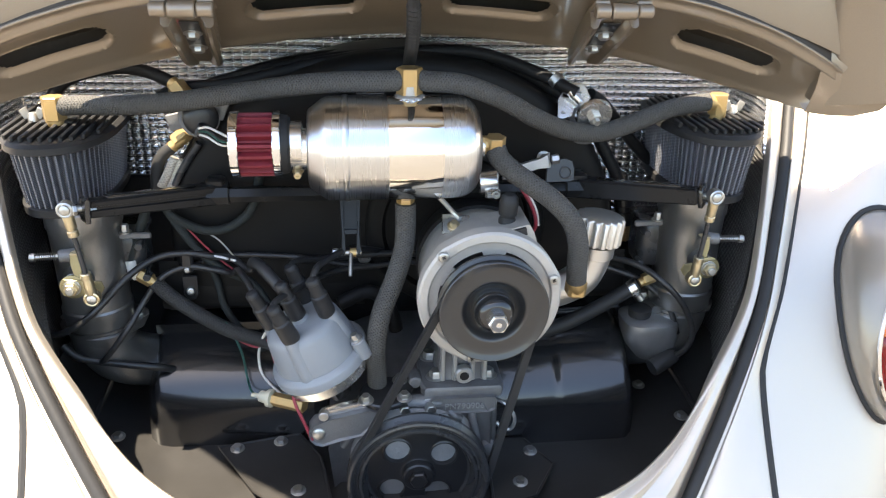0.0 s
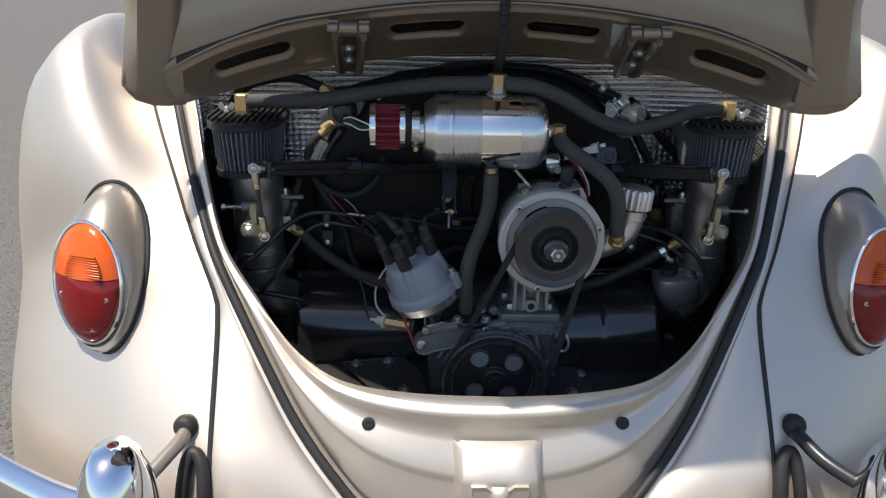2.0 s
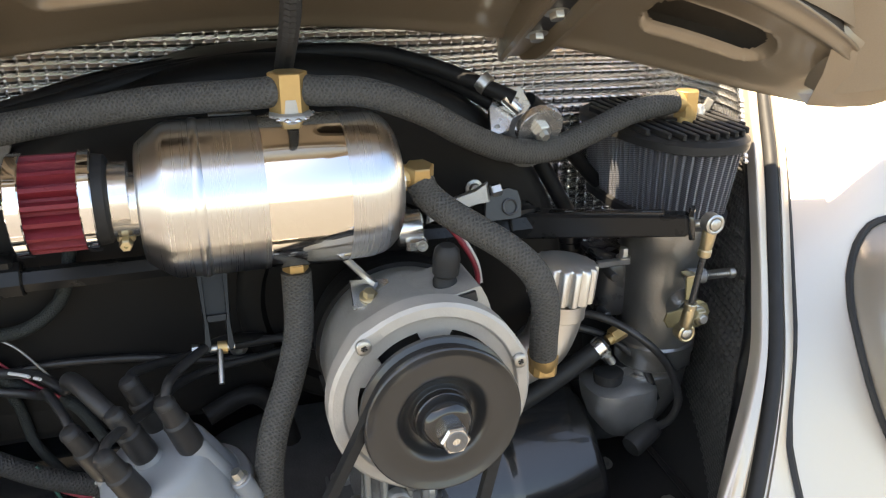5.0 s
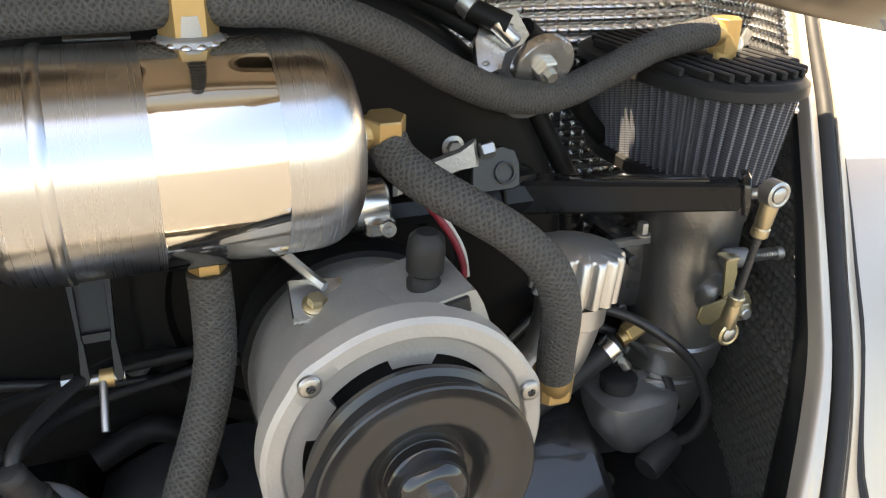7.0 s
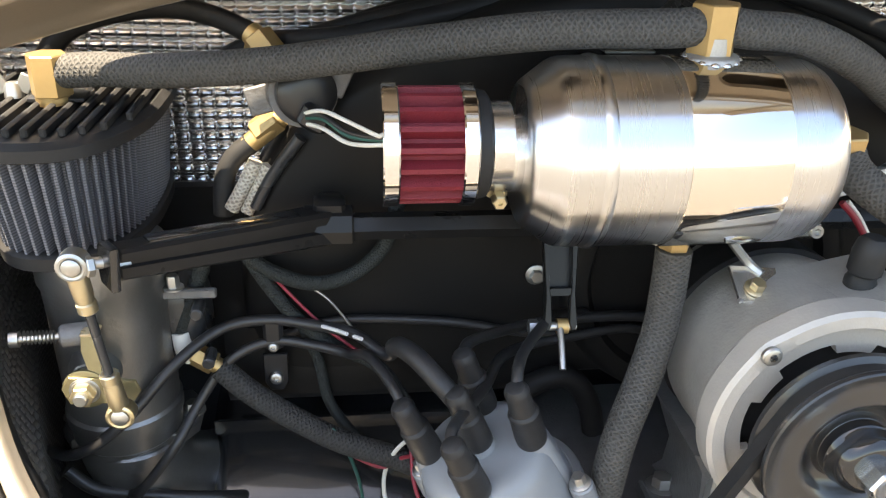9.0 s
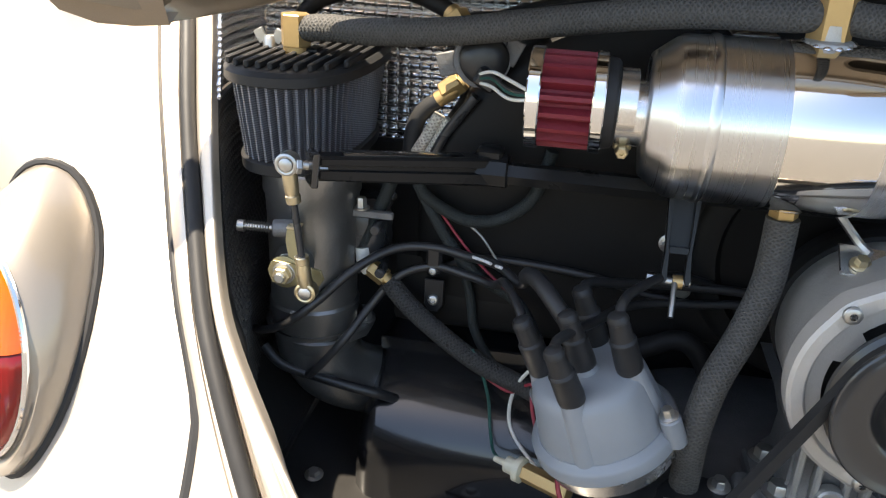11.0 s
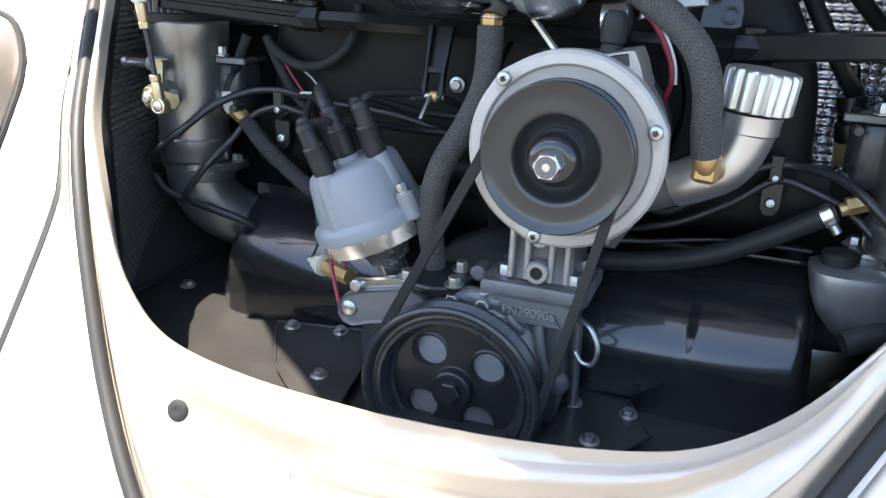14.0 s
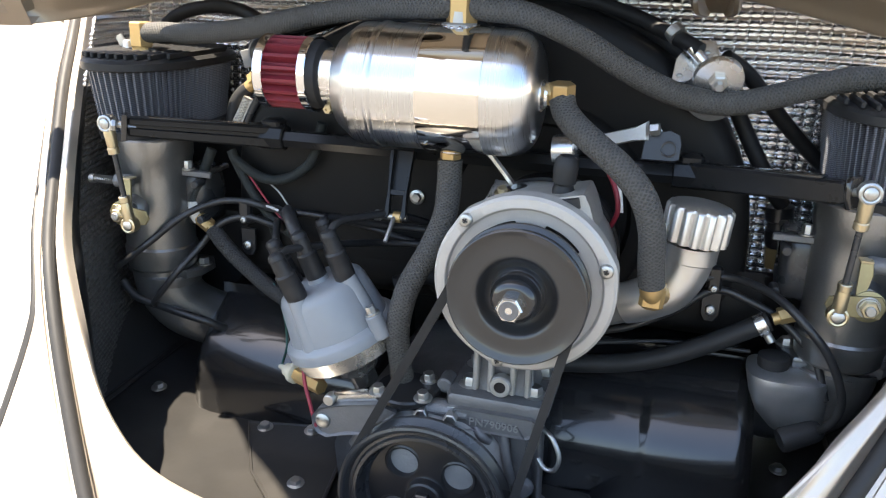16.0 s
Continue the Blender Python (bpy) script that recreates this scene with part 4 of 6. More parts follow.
# ---------- alternator ----------
CX, CZ = .099, .7235
alt = thing("alternator", (CX, .22, .64), "cast aluminium alternator with black belt pulley", "alternator")
def lathe_y(y, prof, n=48):
    return M().lathe((CX, y, CZ), (0, -1, 0), prof, n)
m = lathe_y(.345, [(0, .052), (.006, .062), (.03, .070), (.055, .0745), (.08, .0775), (.083, .0795), (.10, .0800), (.103, .0785), (.135, .0800), (.158, .0810), (.165, .0790)], 56)
part("body", m, ALU_BODY, alt, "grey cast housing", 35)
# front ring with air slots and ears
m = M()
outer = []
N_ = 240
def ring_rad(a):
    r = .0885
    for e in (radians(133), radians(18), radians(255)):
        d = (a - e + math.pi) % (2 * math.pi) - math.pi
        r += .0020 * math.exp(-(d / .12) ** 2)
    return r
def ring_in(a):
    """The inner edge: five long air slots between short bridges."""
    d = ((math.degrees(a) - 87) % 62) / 62
    return .0640 if .20 < d < .80 else .0570
ang = [2 * math.pi * j / N_ for j in range(N_)]
def pol(y, r):
    return [H((CX + (r(a) if callable(r) else r) * math.cos(a), y, CZ + (r(a) if callable(r) else r) * math.sin(a))) for a in ang]
m.loft([pol(.186, lambda a: ring_rad(a) - .004), pol(.180, ring_rad), pol(.162, ring_rad), pol(.159, lambda a: ring_rad(a) - .003), pol(.1585, .0775), pol(.1590, .0765), pol(.1622, .0748), pol(.1626, .0735), pol(.1632, ring_in), pol(.170, ring_in)], True)
part("front_ring", m, RING_ALLOY, alt, "pale cast front ring", 30)
# black disc paints the shade behind the ring's air slots
part("slot_shade_disc", M().lathe((CX, .1785, CZ), (0, -1, 0), [(0, .0780), (.001, .0780), (.002, .05), (.002, .03)], 40), RUBBER, alt, "black disc for the shade inside the housing")
for dx, dz in ((-.058, .060), (.077, .026), (-.02, -.080)):
    m = M().screw((CX + dx, .1585, CZ + dz), (0, -1, 0), .0068)
    head = part("ring_screw", m, ZINC, alt, "zinc cross-head screw", 30)
    # two dark bars paint the shade of a recessed cross
    m = M()
    for a in (radians(25), radians(115)):
        m.box((CX + dx, .1543, CZ + dz), (.0056, .0012, .0012), Matrix.Rotation(a, 3, "Y"), .0002)
    part("cross_shade", m, PULLEY_BLACK, head, "dark bars for the shade in the cross slot")
m = M().lathe((CX, .150, CZ), (0, -1, 0), [(0, .030), (.0, .0640), (.003, .0666), (.006, .0660), (.0095, .0600), (.0135, .0525), (.0175, .0600), (.0205, .0655), (.0225, .0666), (.0248, .0660), (.0258, .0648), (.0254, .0634), (.0234, .0600), (.0222, .0545), (.0220, .0480), (.0226, .0425), (.0224, .0400), (.0212, .0380), (.0185, .0358), (.0150, .0335), (.0120, .0305), (.0110, .0270), (.0125, .0255), (.0150, .0248), (.0160, .0235), (.0150, .0220), (.0120, .0212), (.0120, .010)], 72)
part("pulley", m, ALT_PULLEY, alt, "worn black split pulley", 30)
m = M().lathe((CX, .132, CZ), (0, -1, 0), [(-.007, .0245), (.004, .0242), (.0055, .0228), (.0120, .0222), (.0165, .0206), (.0192, .0180), (.0203, .0145), (.0203, .011)], 36)
part("spacer_cup", m, mat("polished_black_steel", (0.02, 0.021, 0.023), 0.10, 0.2, 0.1, 40, coat=0.6), alt, "dark shaft spacer")
m = M().lathe((CX, .1205, CZ), (0, -1, 0), [(0, .0118), (.0015, .0124), (.0235, .0124), (.0255, .0110), (.0257, .0088)], 6)
part("nut", m, ALU_MACH, alt, "bright hexagon shaft nut", 20)
m = M().lathe((CX, .0960, CZ), (0, -1, 0), [(0, .0092), (.0012, .0092), (.0020, .0084), (.0020, .0034), (-.004, .0028)], 28)
part("shaft", m, ALU_DULL, alt, "shaft end with a centre hole", 30)
R_ = Matrix.Rotation(radians(-12), 3, "Y")
m = M().loft([[H((.124, .214, .792)) + R_ @ H((dx * w, dy, z)) for dx, dy in ((-1, -.034), (1, -.034), (1, .03), (-1, .03))] for z, w in ((-.02, .034), (.004, .031), (.0145, .028), (.016, .026))], True, True, True)
part("terminal_hood", m, ALU_BODY, alt, "cast hood on top of the housing", 30)
# black bar on the hood's front in place of a shaded opening
m = M().box(H((.124, .1795, .799)) + R_ @ H((0, 0, .002)), (.042, .004, .011), R_, .0015)
part("vent_shade", m, BLACK_SATIN, alt, "black bar for the shade in the vent slot")
m = M().lathe((.124, .206, .806), (.05, -.05, 1), [(0, .0105), (.005, .0108), (.007, .0096), (.010, .0096), (.012, .0115), (.026, .0120), (.034, .0108), (.038, .0070)], 22)
part("terminal_boot", m, RUBBER, alt, "black rubber terminal boot")
m = M().slab([(-.017, -.016), (.017, -.016), (.021, .014), (-.014, .018)], (.062, .232, .794), (1, 0, 0), (0, .8, .35), .003, .001)
part("strap_tab", m, ALU_MACH, alt, "bent metal strap tab")
m = M().tube([(.070, .238, .800), (.062, .246, .806), (.044, .248, .826), (.034, .250, .836)], .0034, 6, 3)
part("strap_wire", m, ZINC, alt)
m = M().bolt((.061, .226, .795), (0, -.4, 1), .0055, .006)
part("strap_bolt", m, YELLOW_ZINC, alt)

m = M().lathe((CX, .292, CZ), (0, -1, 0), [(0, .0760), (0, .0800), (.020, .0812), (.020, .0775)], 56)
part("band", m, BLACK_SATIN, alt, "dark steel clamping band", 30)

# stand under the alternator
stand = thing("alternator_stand", (.077, .21, .575), "grey cast alternator stand bolted to the crankcase", "engine bracket")
m = M().slab([(-.052, -.03), (.050, -.03), (.054, -.02), (.054, .06), (-.056, .06), (-.056, -.02)], (.075, .215, .566), (1, 0, 0), (0, 1, 0), .016, .003)
part("foot", m, ALU_DULL, stand, "", 35)
m = M()
m.loft([[H((.076 + dx * s, .236 + dy * s2, z)) for dx, dy in ((-.034, -.026), (-.026, -.032), (.026, -.032), (.034, -.026), (.034, .06), (-.034, .06))] for z, s, s2 in ((.578, 1.08, 1), (.592, .95, .85), (.62, .92, .8), (.645, 1.1, 1.1), (.67, 1.5, 1.4))], True, True, True)
part("pedestal", m, ALU_DULL, stand, "", 35)
for dx in (-.028, -.012, .012, .028):
    m = M().box((.076 + dx, .205, .616), (.006, .012, .066), None, .002)
    part("rib", m, ALU_CAST, stand)
m = M().lathe((.076, .205, .594), (0, -1, 0), [(0, .012), (.010, .012), (.012, .0105), (.012, .0065), (.004, .006)], 20)
part("boss", m, ALU_CAST, stand, "round boss with a hole", 35)
# black disc set in the boss as the shade of its hole
m = M().lathe((.076, .1945, .594), (0, -1, 0), [(0, .0062), (.0012, .0062)], 18)
part("boss_shade_disc", m, BLACK_SATIN, stand, "black disc for the shade in the boss hole")
m = M().lathe((.076, .202, .628), (0, -1, 0), [(0, .0095), (.004, .0095), (.0055, .0075)], 20)
part("round_pad", m, ALU_CAST, stand, "", 35)
for x, y in ((.04, .215), (.11, .214), (.036, .265), (.114, .265)):
    m = M().bolt((x, y, .581), (0, 0, 1), .0088, .010)
    part("stud_nut", m, ZINC, stand, "zinc nut with washer")
m = M().lathe((CX, .31, CZ), (0, -1, 0), [(0, .0765), (.0, .0785), (.016, .0785), (.016, .0765)], 48)
part("strap", m, BLACK_SATIN, stand, "clamping strap round the alternator")

# ---------- crank pulley and belt ----------
KX, KZ = .0115, .476
crank = thing("crank_pulley", (KX, .14, KZ - .08), "large black crankshaft pulley with round holes", "pulley")
m = M().lathe((KX, .156, KZ), (0, -1, 0), [(0, .068), (0, .0905), (.003, .0932), (.006, .0922), (.011, .0850), (.0165, .0850), (.021, .0918), (.024, .0932), (.027, .0922), (.028, .0895), (.027, .0870), (.0245, .0852), (.020, .0825), (.0195, .0795), (.022, .0775), (.022, .0740), (.016, .0710), (.006, .0690), (.003, .066)], 80, False)
part("rim", m, PULLEY_BLACK, crank, "black grooved rim", 30)
HOLES = [(.043 * math.cos(radians(a0)), .043 * math.sin(radians(a0))) for a0 in (38, 128, 218, 308)]
m = M().loft([[H((KX + r * math.cos(2 * math.pi * j / 144), y, KZ + r * math.sin(2 * math.pi * j / 144))) for j in range(144)] for r, y in [(.070, .1575), (.068, .1545)] + [(.067 - .0015 * k, .1530 - .0001 * k) for k in range(30)] + [(.0215, .1490), (.0205, .1400), (.0185, .1385), (.010, .1385)]], True)
def in_hole(q):
    cx_, cz_ = sum(m.v[i][0] for i in q) / 4 - KX, sum(m.v[i][2] for i in q) / 4 - KZ
    return any(math.hypot(cx_ - a, cz_ - b) < .0178 for a, b in HOLES)
m.f = [q for q in m.f if not in_hole(q)]
part("web", m, BLACK_SATIN, crank, "flat black web with round holes", 30)
for a, b in HOLES:
    part("hole_lip", M().lathe((KX + a, .1585, KZ + b), (0, -1, 0), [(-.004, .0160), (.0050, .0160), (.0070, .0168), (.0076, .0186), (.0066, .0206), (.0030, .0210)], 36, False), BLACK_SATIN, crank, "rolled lip of a round hole", 40)
m = M().lathe((KX, .139, KZ), (0, -1, 0), [(0, .0125), (.006, .0125), (.008, .0108)], 6)
part("centre_bolt", m, BLACK_SATIN, crank, "", 20)


def belt_path(c1, r1, c2, r2, y, n=40):
    """The outer tangent loop of two pulleys."""
    d = H((c2[0] - c1[0], 0, c2[1] - c1[1]))
    L, th = d.length, math.atan2(d.z, d.x)
    al = math.acos((r1 - r2) / L)
    pts = [H((c1[0] + r1 * math.cos(th + al + (2 * math.pi - 2 * al) * k / n), y, c1[1] + r1 * math.sin(th + al + (2 * math.pi - 2 * al) * k / n))) for k in range(n + 1)]
    e = [H((c2[0] + r2 * math.cos(th - al + 2 * al * k / n), y, c2[1] + r2 * math.sin(th - al + 2 * al * k / n))) for k in range(n + 1)]
    a, b = pts[-1], e[0]
    c, d2 = e[-1], pts[0]
    return pts + [a.lerp(b, k / 12) for k in range(1, 12)] + e + [c.lerp(d2, k / 12) for k in range(1, 12)]


bp_ = belt_path((CX, CZ), .0575, (KX, KZ), .0885, .1363)
m = M()
rings = []
for i, p in enumerate(bp_):
    t = (bp_[(i + 1) % len(bp_)] - bp_[i - 1]).normalized()
    n_ = H((t.z, 0, -t.x))
    rings.append([p + n_ * a + H((0, b, 0)) for a, b in ((.0045, -.0055), (.0045, .0055), (-.0045, .0038), (-.0045, -.0038))])
m.loft(rings + [rings[0]], True)
tagged(part("drive_belt", m, RUBBER, None, "black rubber belt round alternator and crank pulleys", 30), category="belt")

# ---------- crankcase ----------
case = thing("crankcase", (.03, .25, .42), "grey cast alloy crankcase behind the crank pulley", "engine block")
m = M().slab([(-.095, .40), (.096, .40), (.108, .43), (.112, .50), (.110, .545), (.10, .560), (-.02, .560), (-.05, .552), (-.075, .542), (-.095, .53), (-.105, .50)], (0, .187, 0), (1, 0, 0), (0, 0, 1), -.25, .010)
part("block", m, ALU_DULL, case, "", 50)
m = M().slab([(.030, .5675), (.036, .5705), (.114, .5705), (.118, .5675), (.117, .552), (.110, .5475), (.040, .5475), (.031, .552)], (0, .180, 0), (1, 0, 0), (0, 0, 1), -.05, .003)
part("flange", m, ALU_DULL, case, "cast joint flange", 35)
m = M()
m.loft([[H((KX + r * math.cos(2 * math.pi * j / 48), y, KZ + r * math.sin(2 * math.pi * j / 48))) for j in range(48)] for r, y in ((.089, .190), (.0875, .184), (.083, .180), (.072, .174), (.0665, .163), (.06, .1585), (.03, .1572), (.012, .1572))], True)
part("timing_cover", m, DUSTY_ALLOY, case, "round raised front of the casting", 40)
for a0 in (6, 150):
    q = H((KX + .098 * math.cos(radians(a0)), .186, KZ + .098 * math.sin(radians(a0))))
    m = M().lathe(q, (0, -1, 0), [(0, .012), (.004, .0115), (.009, .009), (.010, .006)], 18)
    part("casting_boss", m, ALU_DULL, case, "rounded casting boss", 45)
for x0_, z0_, x1_, z1_ in ((.085, .545, .096, .49), (.055, .548, .070, .535), (-.060, .545, -.085, .50)):
    m = M().tube([(x0_, .184, z0_), ((x0_ + x1_) / 2, .180, (z0_ + z1_) / 2), (x1_, .184, z1_)], .0055, 10, 4)
    part("casting_rib", m, ALU_DULL, case, "", 50)
m = M().slab([(-.128, .522), (-.122, .514), (-.112, .511), (-.090, .518), (-.06, .525), (-.03, .556), (-.05, .563), (-.098, .553), (-.122, .544), (-.129, .534)], (0, .172, 0), (1, 0, 0), (0, 0, 1), -.02, .003)
part("distributor_pad", m, ALU_DULL, case, "flat lug under the distributor", 35)
m = M().lathe((-.116, .172, .53), (0, -1, 0), [(0, .0085), (.002, .0085), (.0035, .0065)], 20)
part("lug_boss", m, ZINC, case)
for x, z, h in ((-.005, .557, .010), (.028, .559, .014)):
    m = M().lathe((x, .188, z), (.1, -1, .05), [(0, .0105), (.006, .0105), (.0065, .0072), (.0065 + h, .0072), (.0075 + h, .006)], 6)
    part("gallery_plug", m, ZINC, case, "dull hexagon plug in the oil gallery", 20)
m = M().tube([(-.040, .198, .557), (-.01, .192, .558), (.020, .190, .559), (.045, .190, .559)], .0115, 16, 4)
part("oil_gallery", m, ALU_DULL, case, "", 50)
for x, y, z in ((.012, .212, .578),):
    m = M().cyl((x, y + .02, z), (x, y - .006, z), .0085, 14, .002)
    part("casting_stub", m, ALU_DULL, case, "short cast stub")
plate_at = H((-.028, .198, .566))
m = M().slab([(.034 * math.cos(2 * math.pi * k / 28) * (1.12 if math.cos(2 * math.pi * k / 28) * math.sin(2 * math.pi * k / 28) > 0 else 1), .030 * math.sin(2 * math.pi * k / 28)) for k in range(28)], plate_at, (1, 0, 0), (0, 1, .15), .009, .002)
part("breather_plate", m, BLACK_SATIN, case, "black block-off plate")
for dx, dy in ((-.026, -.018), (.024, -.016), (.020, .018)):
    m = M().bolt(plate_at + H((dx, dy, .009 + dy * .15)), (0, -.15, 1), .0066, .008)
    part("plate_nut", m, ZINC, case)
number = bpy.data.curves.new("cast_number", "FONT")
number.body, number.size, number.extrude, number.align_x = "PN790906", .0125, .0006, "CENTER"
number_ob = bpy.data.objects.new("cast_number", number)
number_mesh = bpy.data.meshes.new_from_object(number_ob)
bpy.data.objects.remove(number_ob)
m = M()
m.v = [(.075 + v.co.x, .1768 - v.co.z, .5545 + v.co.y) for v in number_mesh.vertices]
m.f = [tuple(p.vertices) for p in number_mesh.polygons]
bpy.data.meshes.remove(number_mesh)
part("cast_number", m, DUSTY_ALLOY, case, "raised cast part number", 0)
m = M().cyl((.121, .215, .44), (.119, .208, .55), .0055, 12)
m.tube([(.119, .208, .545), (.123, .20, .551), (.136, .19, .547), (.145, .184, .530), (.141, .184, .514), (.130, .188, .512), (.122, .192, .520)], .0026, 8, 5)
tagged(part("dipstick", m, ZINC, None, "steel dipstick with a looped handle"), category="dipstick")

# ---------- distributor ----------
DB, DA = H((-.092, .226, .568)), H((-.358, -.135, .92)).normalized()
dist = thing("distributor", DB, "grey distributor with black plug boots, leaning to one side", "distributor")
def dl(prof, n=56):
    return M().lathe(DB, DA, prof, n)
part("shaft_housing", dl([(-.014, .015), (.004, .0155), (.006, .0225), (.010, .0235), (.014, .0245), (.026, .034), (.033, .046), (.034, .050)]), ALU_MACH, dist, "machined conical lower housing", 35)
part("bowl", dl([(.031, .046), (.032, .0590), (.040, .0596), (.0405, .0615), (.0490, .0622), (.0500, .0605), (.0500, .04)]), ALU_MACH, dist, "bright aluminium bowl", 35)
part("cap_skirt", dl([(.0490, .0610), (.0495, .0650), (.0600, .0650), (.0625, .0635), (.0645, .0600), (.0665, .0580), (.0670, .040)]), GREY_PLASTIC, dist, "grey plastic skirt", 35)
part("cap", dl([(.0640, .0560), (.0655, .0570), (.1090, .0500), (.1160, .0470), (.1200, .0410), (.1212, .0330), (.1215, .004)]), GREY_PLASTIC, dist, "smooth grey plastic cap", 35)
DBx = H((-1, .25, -.35))
DBx = (DBx - DA * DBx.dot(DA)).normalized()
DCx = DA.cross(DBx)
BOOTS = []
def plug_boot(p, up):
    m = M().lathe(p, up, [(-.008, .0106), (-.006, .0114), (.0, .0117), (.0215, .0110), (.0225, .0114), (.0240, .0108), (.0250, .0096), (.0270, .0093), (.0420, .0086), (.0425, .0091), (.0450, .0088), (.0480, .0070), (.0495, .0035)], 24)
    part("plug_boot", m, BOOT_RUBBER, dist, "black rubber plug boot", 35)
    BOOTS.append(p + up * .043)
for k in range(4):
    a = radians(90 * k - 2)
    out = DBx * math.cos(a) + DCx * math.sin(a)
    m = M().cyl(DB + DA * .058 + out * .0470, DB + DA * .128 + out * .0395, .0135, 20, .002, .0102)
    part("tower", m, GREY_PLASTIC, dist, "")
    plug_boot(DB + DA * .128 + out * .0395, (DA + out * .05).normalized())
m = M().cyl(DB + DA * .119, DB + DA * .133, .0125, 20, .002, .0105)
part("centre_tower", m, GREY_PLASTIC, dist)
plug_boot(DB + DA * .132, DA)
q = BOOTS[-1]
part("boot_neck", M().tube([q - DA * .010, q + H((-.012, .012, .006)), q + H((-.026, .030, .014)), q + H((-.036, .048, .012)), q + H((-.040, .060, .004))], .0076, 14, 5), BOOT_RUBBER, dist, "curved rubber neck of the centre boot", 50)
for a in (radians(168), radians(-20)):
    out = DBx * math.cos(a) + DCx * math.sin(a)
    m = M().cyl(DB + DA * .050 + out * .0660, DB + DA * .080 + out * .0655, .0092, 16, .002)
    part("screw_post", m, GREY_PLASTIC, dist)
    m = M().bolt(DB + DA * .080 + out * .0655, DA, .0052, .008)
    part("cap_screw", m, ZINC, dist, "zinc cap screw")
m = M().box(H((-.082, .183, .561)), (.062, .012, .012), Matrix.Rotation(radians(-12), 3, "Y"), .002)
part("clamp", m, ALU_MACH, dist, "machined clamp bar")
m = M().cyl(H((-.109, .170, .556)), H((-.109, .182, .556)), .0065, 16, .001)
part("clamp_bolt", m, ZINC, dist)
sender = thing("oil_pressure_switch", (-.17, .23, .54), "brass oil pressure switch with a pale insulator", "switch")
m = M().cyl((-.135, .21, .548), (-.178, .235, .545), .0095, 6, .001)
part("brass_hex", m, BRASS, sender)
m = M().lathe((-.178, .235, .545), (-1, .5, -.05), [(0, .0075), (.002, .0125), (.008, .0125), (.010, .0085), (.020, .008), (.022, .0035), (.034, .0028)], 18)
part("insulator", m, mat("ivory_insulator", (0.55, 0.52, 0.40), 0.4), sender, "pale insulator with terminal")

# ---------- oil filler ----------
oil = thing("oil_filler", (.2, .24, .66), "polished aluminium oil filler with a fluted cap", "oil filler")
m = M().tube([(.125, .262, .655), (.150, .252, .668), (.180, .246, .681), (.205, .242, .692)], .0185, 24, 5)
part("lower_pipe", m, ALU_DULL, oil, "dull lower end of the pipe", 50)
m = M().tube([(.192, .243, .688), (.212, .238, .698), (.234, .237, .713), (.245, .238, .735), (.249, .238, .758)], .02, 28, 6, rr=lambda t: .0215 + .004 * t)
part("neck", m, SATIN_ALLOY, oil, "smooth satin neck", 50)
m = M().lathe((.2485, .238, .744), (.07, 0, 1), [(0, .0240), (.002, .0262), (.012, .0262), (.018, .027)], 32)
part("collar", m, SATIN_ALLOY, oil)
m = M()
rings = []
for z, r, k in ((.762, .029, 1), (.7635, .0325, 1), (.795, .0325, 1), (.7975, .031, .6), (.7985, .028, 0), (.8, .012, 0)):
    rings.append([H((.252 + (r - .0044 * k * (0.5 - 0.5 * math.cos(16 * 2 * math.pi * j / 160)) ** 2) * math.cos(2 * math.pi * j / 160) + .10 * (z - .78), .238 + (r - .0044 * k * (0.5 - 0.5 * math.cos(16 * 2 * math.pi * j / 160)) ** 2) * math.sin(2 * math.pi * j / 160), z - .10 * r * math.cos(2 * math.pi * j / 160) + .002)) for j in range(160)])
m.loft(rings, True, True, True)
part("cap", m, SATIN_ALLOY, oil, "fluted aluminium cap", 45)
m = M().lathe((.153, .215, .657), (0, -1, 0), [(0, .009), (.012, .009), (.014, .0075), (.014, .0045), (.006, .004)], 20)
part("boss", m, ALU_DULL, oil)
m = M().box((.128, .268, .640), (.05, .05, .05), Matrix.Rotation(radians(30), 3, "Y"), .008)
part("base", m, ALU_DULL, oil)

# ---------- carburettors, manifolds, air filters ----------
def stadium(cx, cy, hx, hy, n=64):
    """Points round a rounded oblong: the long way is y."""
    out = []
    for j in range(n):
        t = 2 * math.pi * j / n
        c, s = math.cos(t), math.sin(t)
        ex_, ey_ = (.80, .92) if s < 0 else (.50, .60)
        out.append((cx + hx * math.copysign(abs(c) ** ex_, c), cy + hy * math.copysign(abs(s) ** ey_, s)))
    return out


def even_loop(pts, n):
    acc, q = [0.0], pts + [pts[0]]
    for a, b in zip(q, q[1:]):
        acc.append(acc[-1] + math.hypot(b[0] - a[0], b[1] - a[1]))
    out, k = [], 0
    for i in range(n):
        s = acc[-1] * i / n
        while acc[k + 1] < s:
            k += 1
        t = (s - acc[k]) / (acc[k + 1] - acc[k])
        out.append((q[k][0] + (q[k + 1][0] - q[k][0]) * t, q[k][1] + (q[k + 1][1] - q[k][1]) * t))
    return out


def box_ring(cx, cy, rx, ry, z, n=40, e=.42):
    out = []
    for j in range(n):
        c, s = math.cos(2 * math.pi * j / n), math.sin(2 * math.pi * j / n)
        out.append(H((cx + rx * math.copysign(abs(c) ** e, c), cy + ry * math.copysign(abs(s) ** e, s), z)))
    return out


FX, FY, FHX, FHY = .434, .377, .066, .115


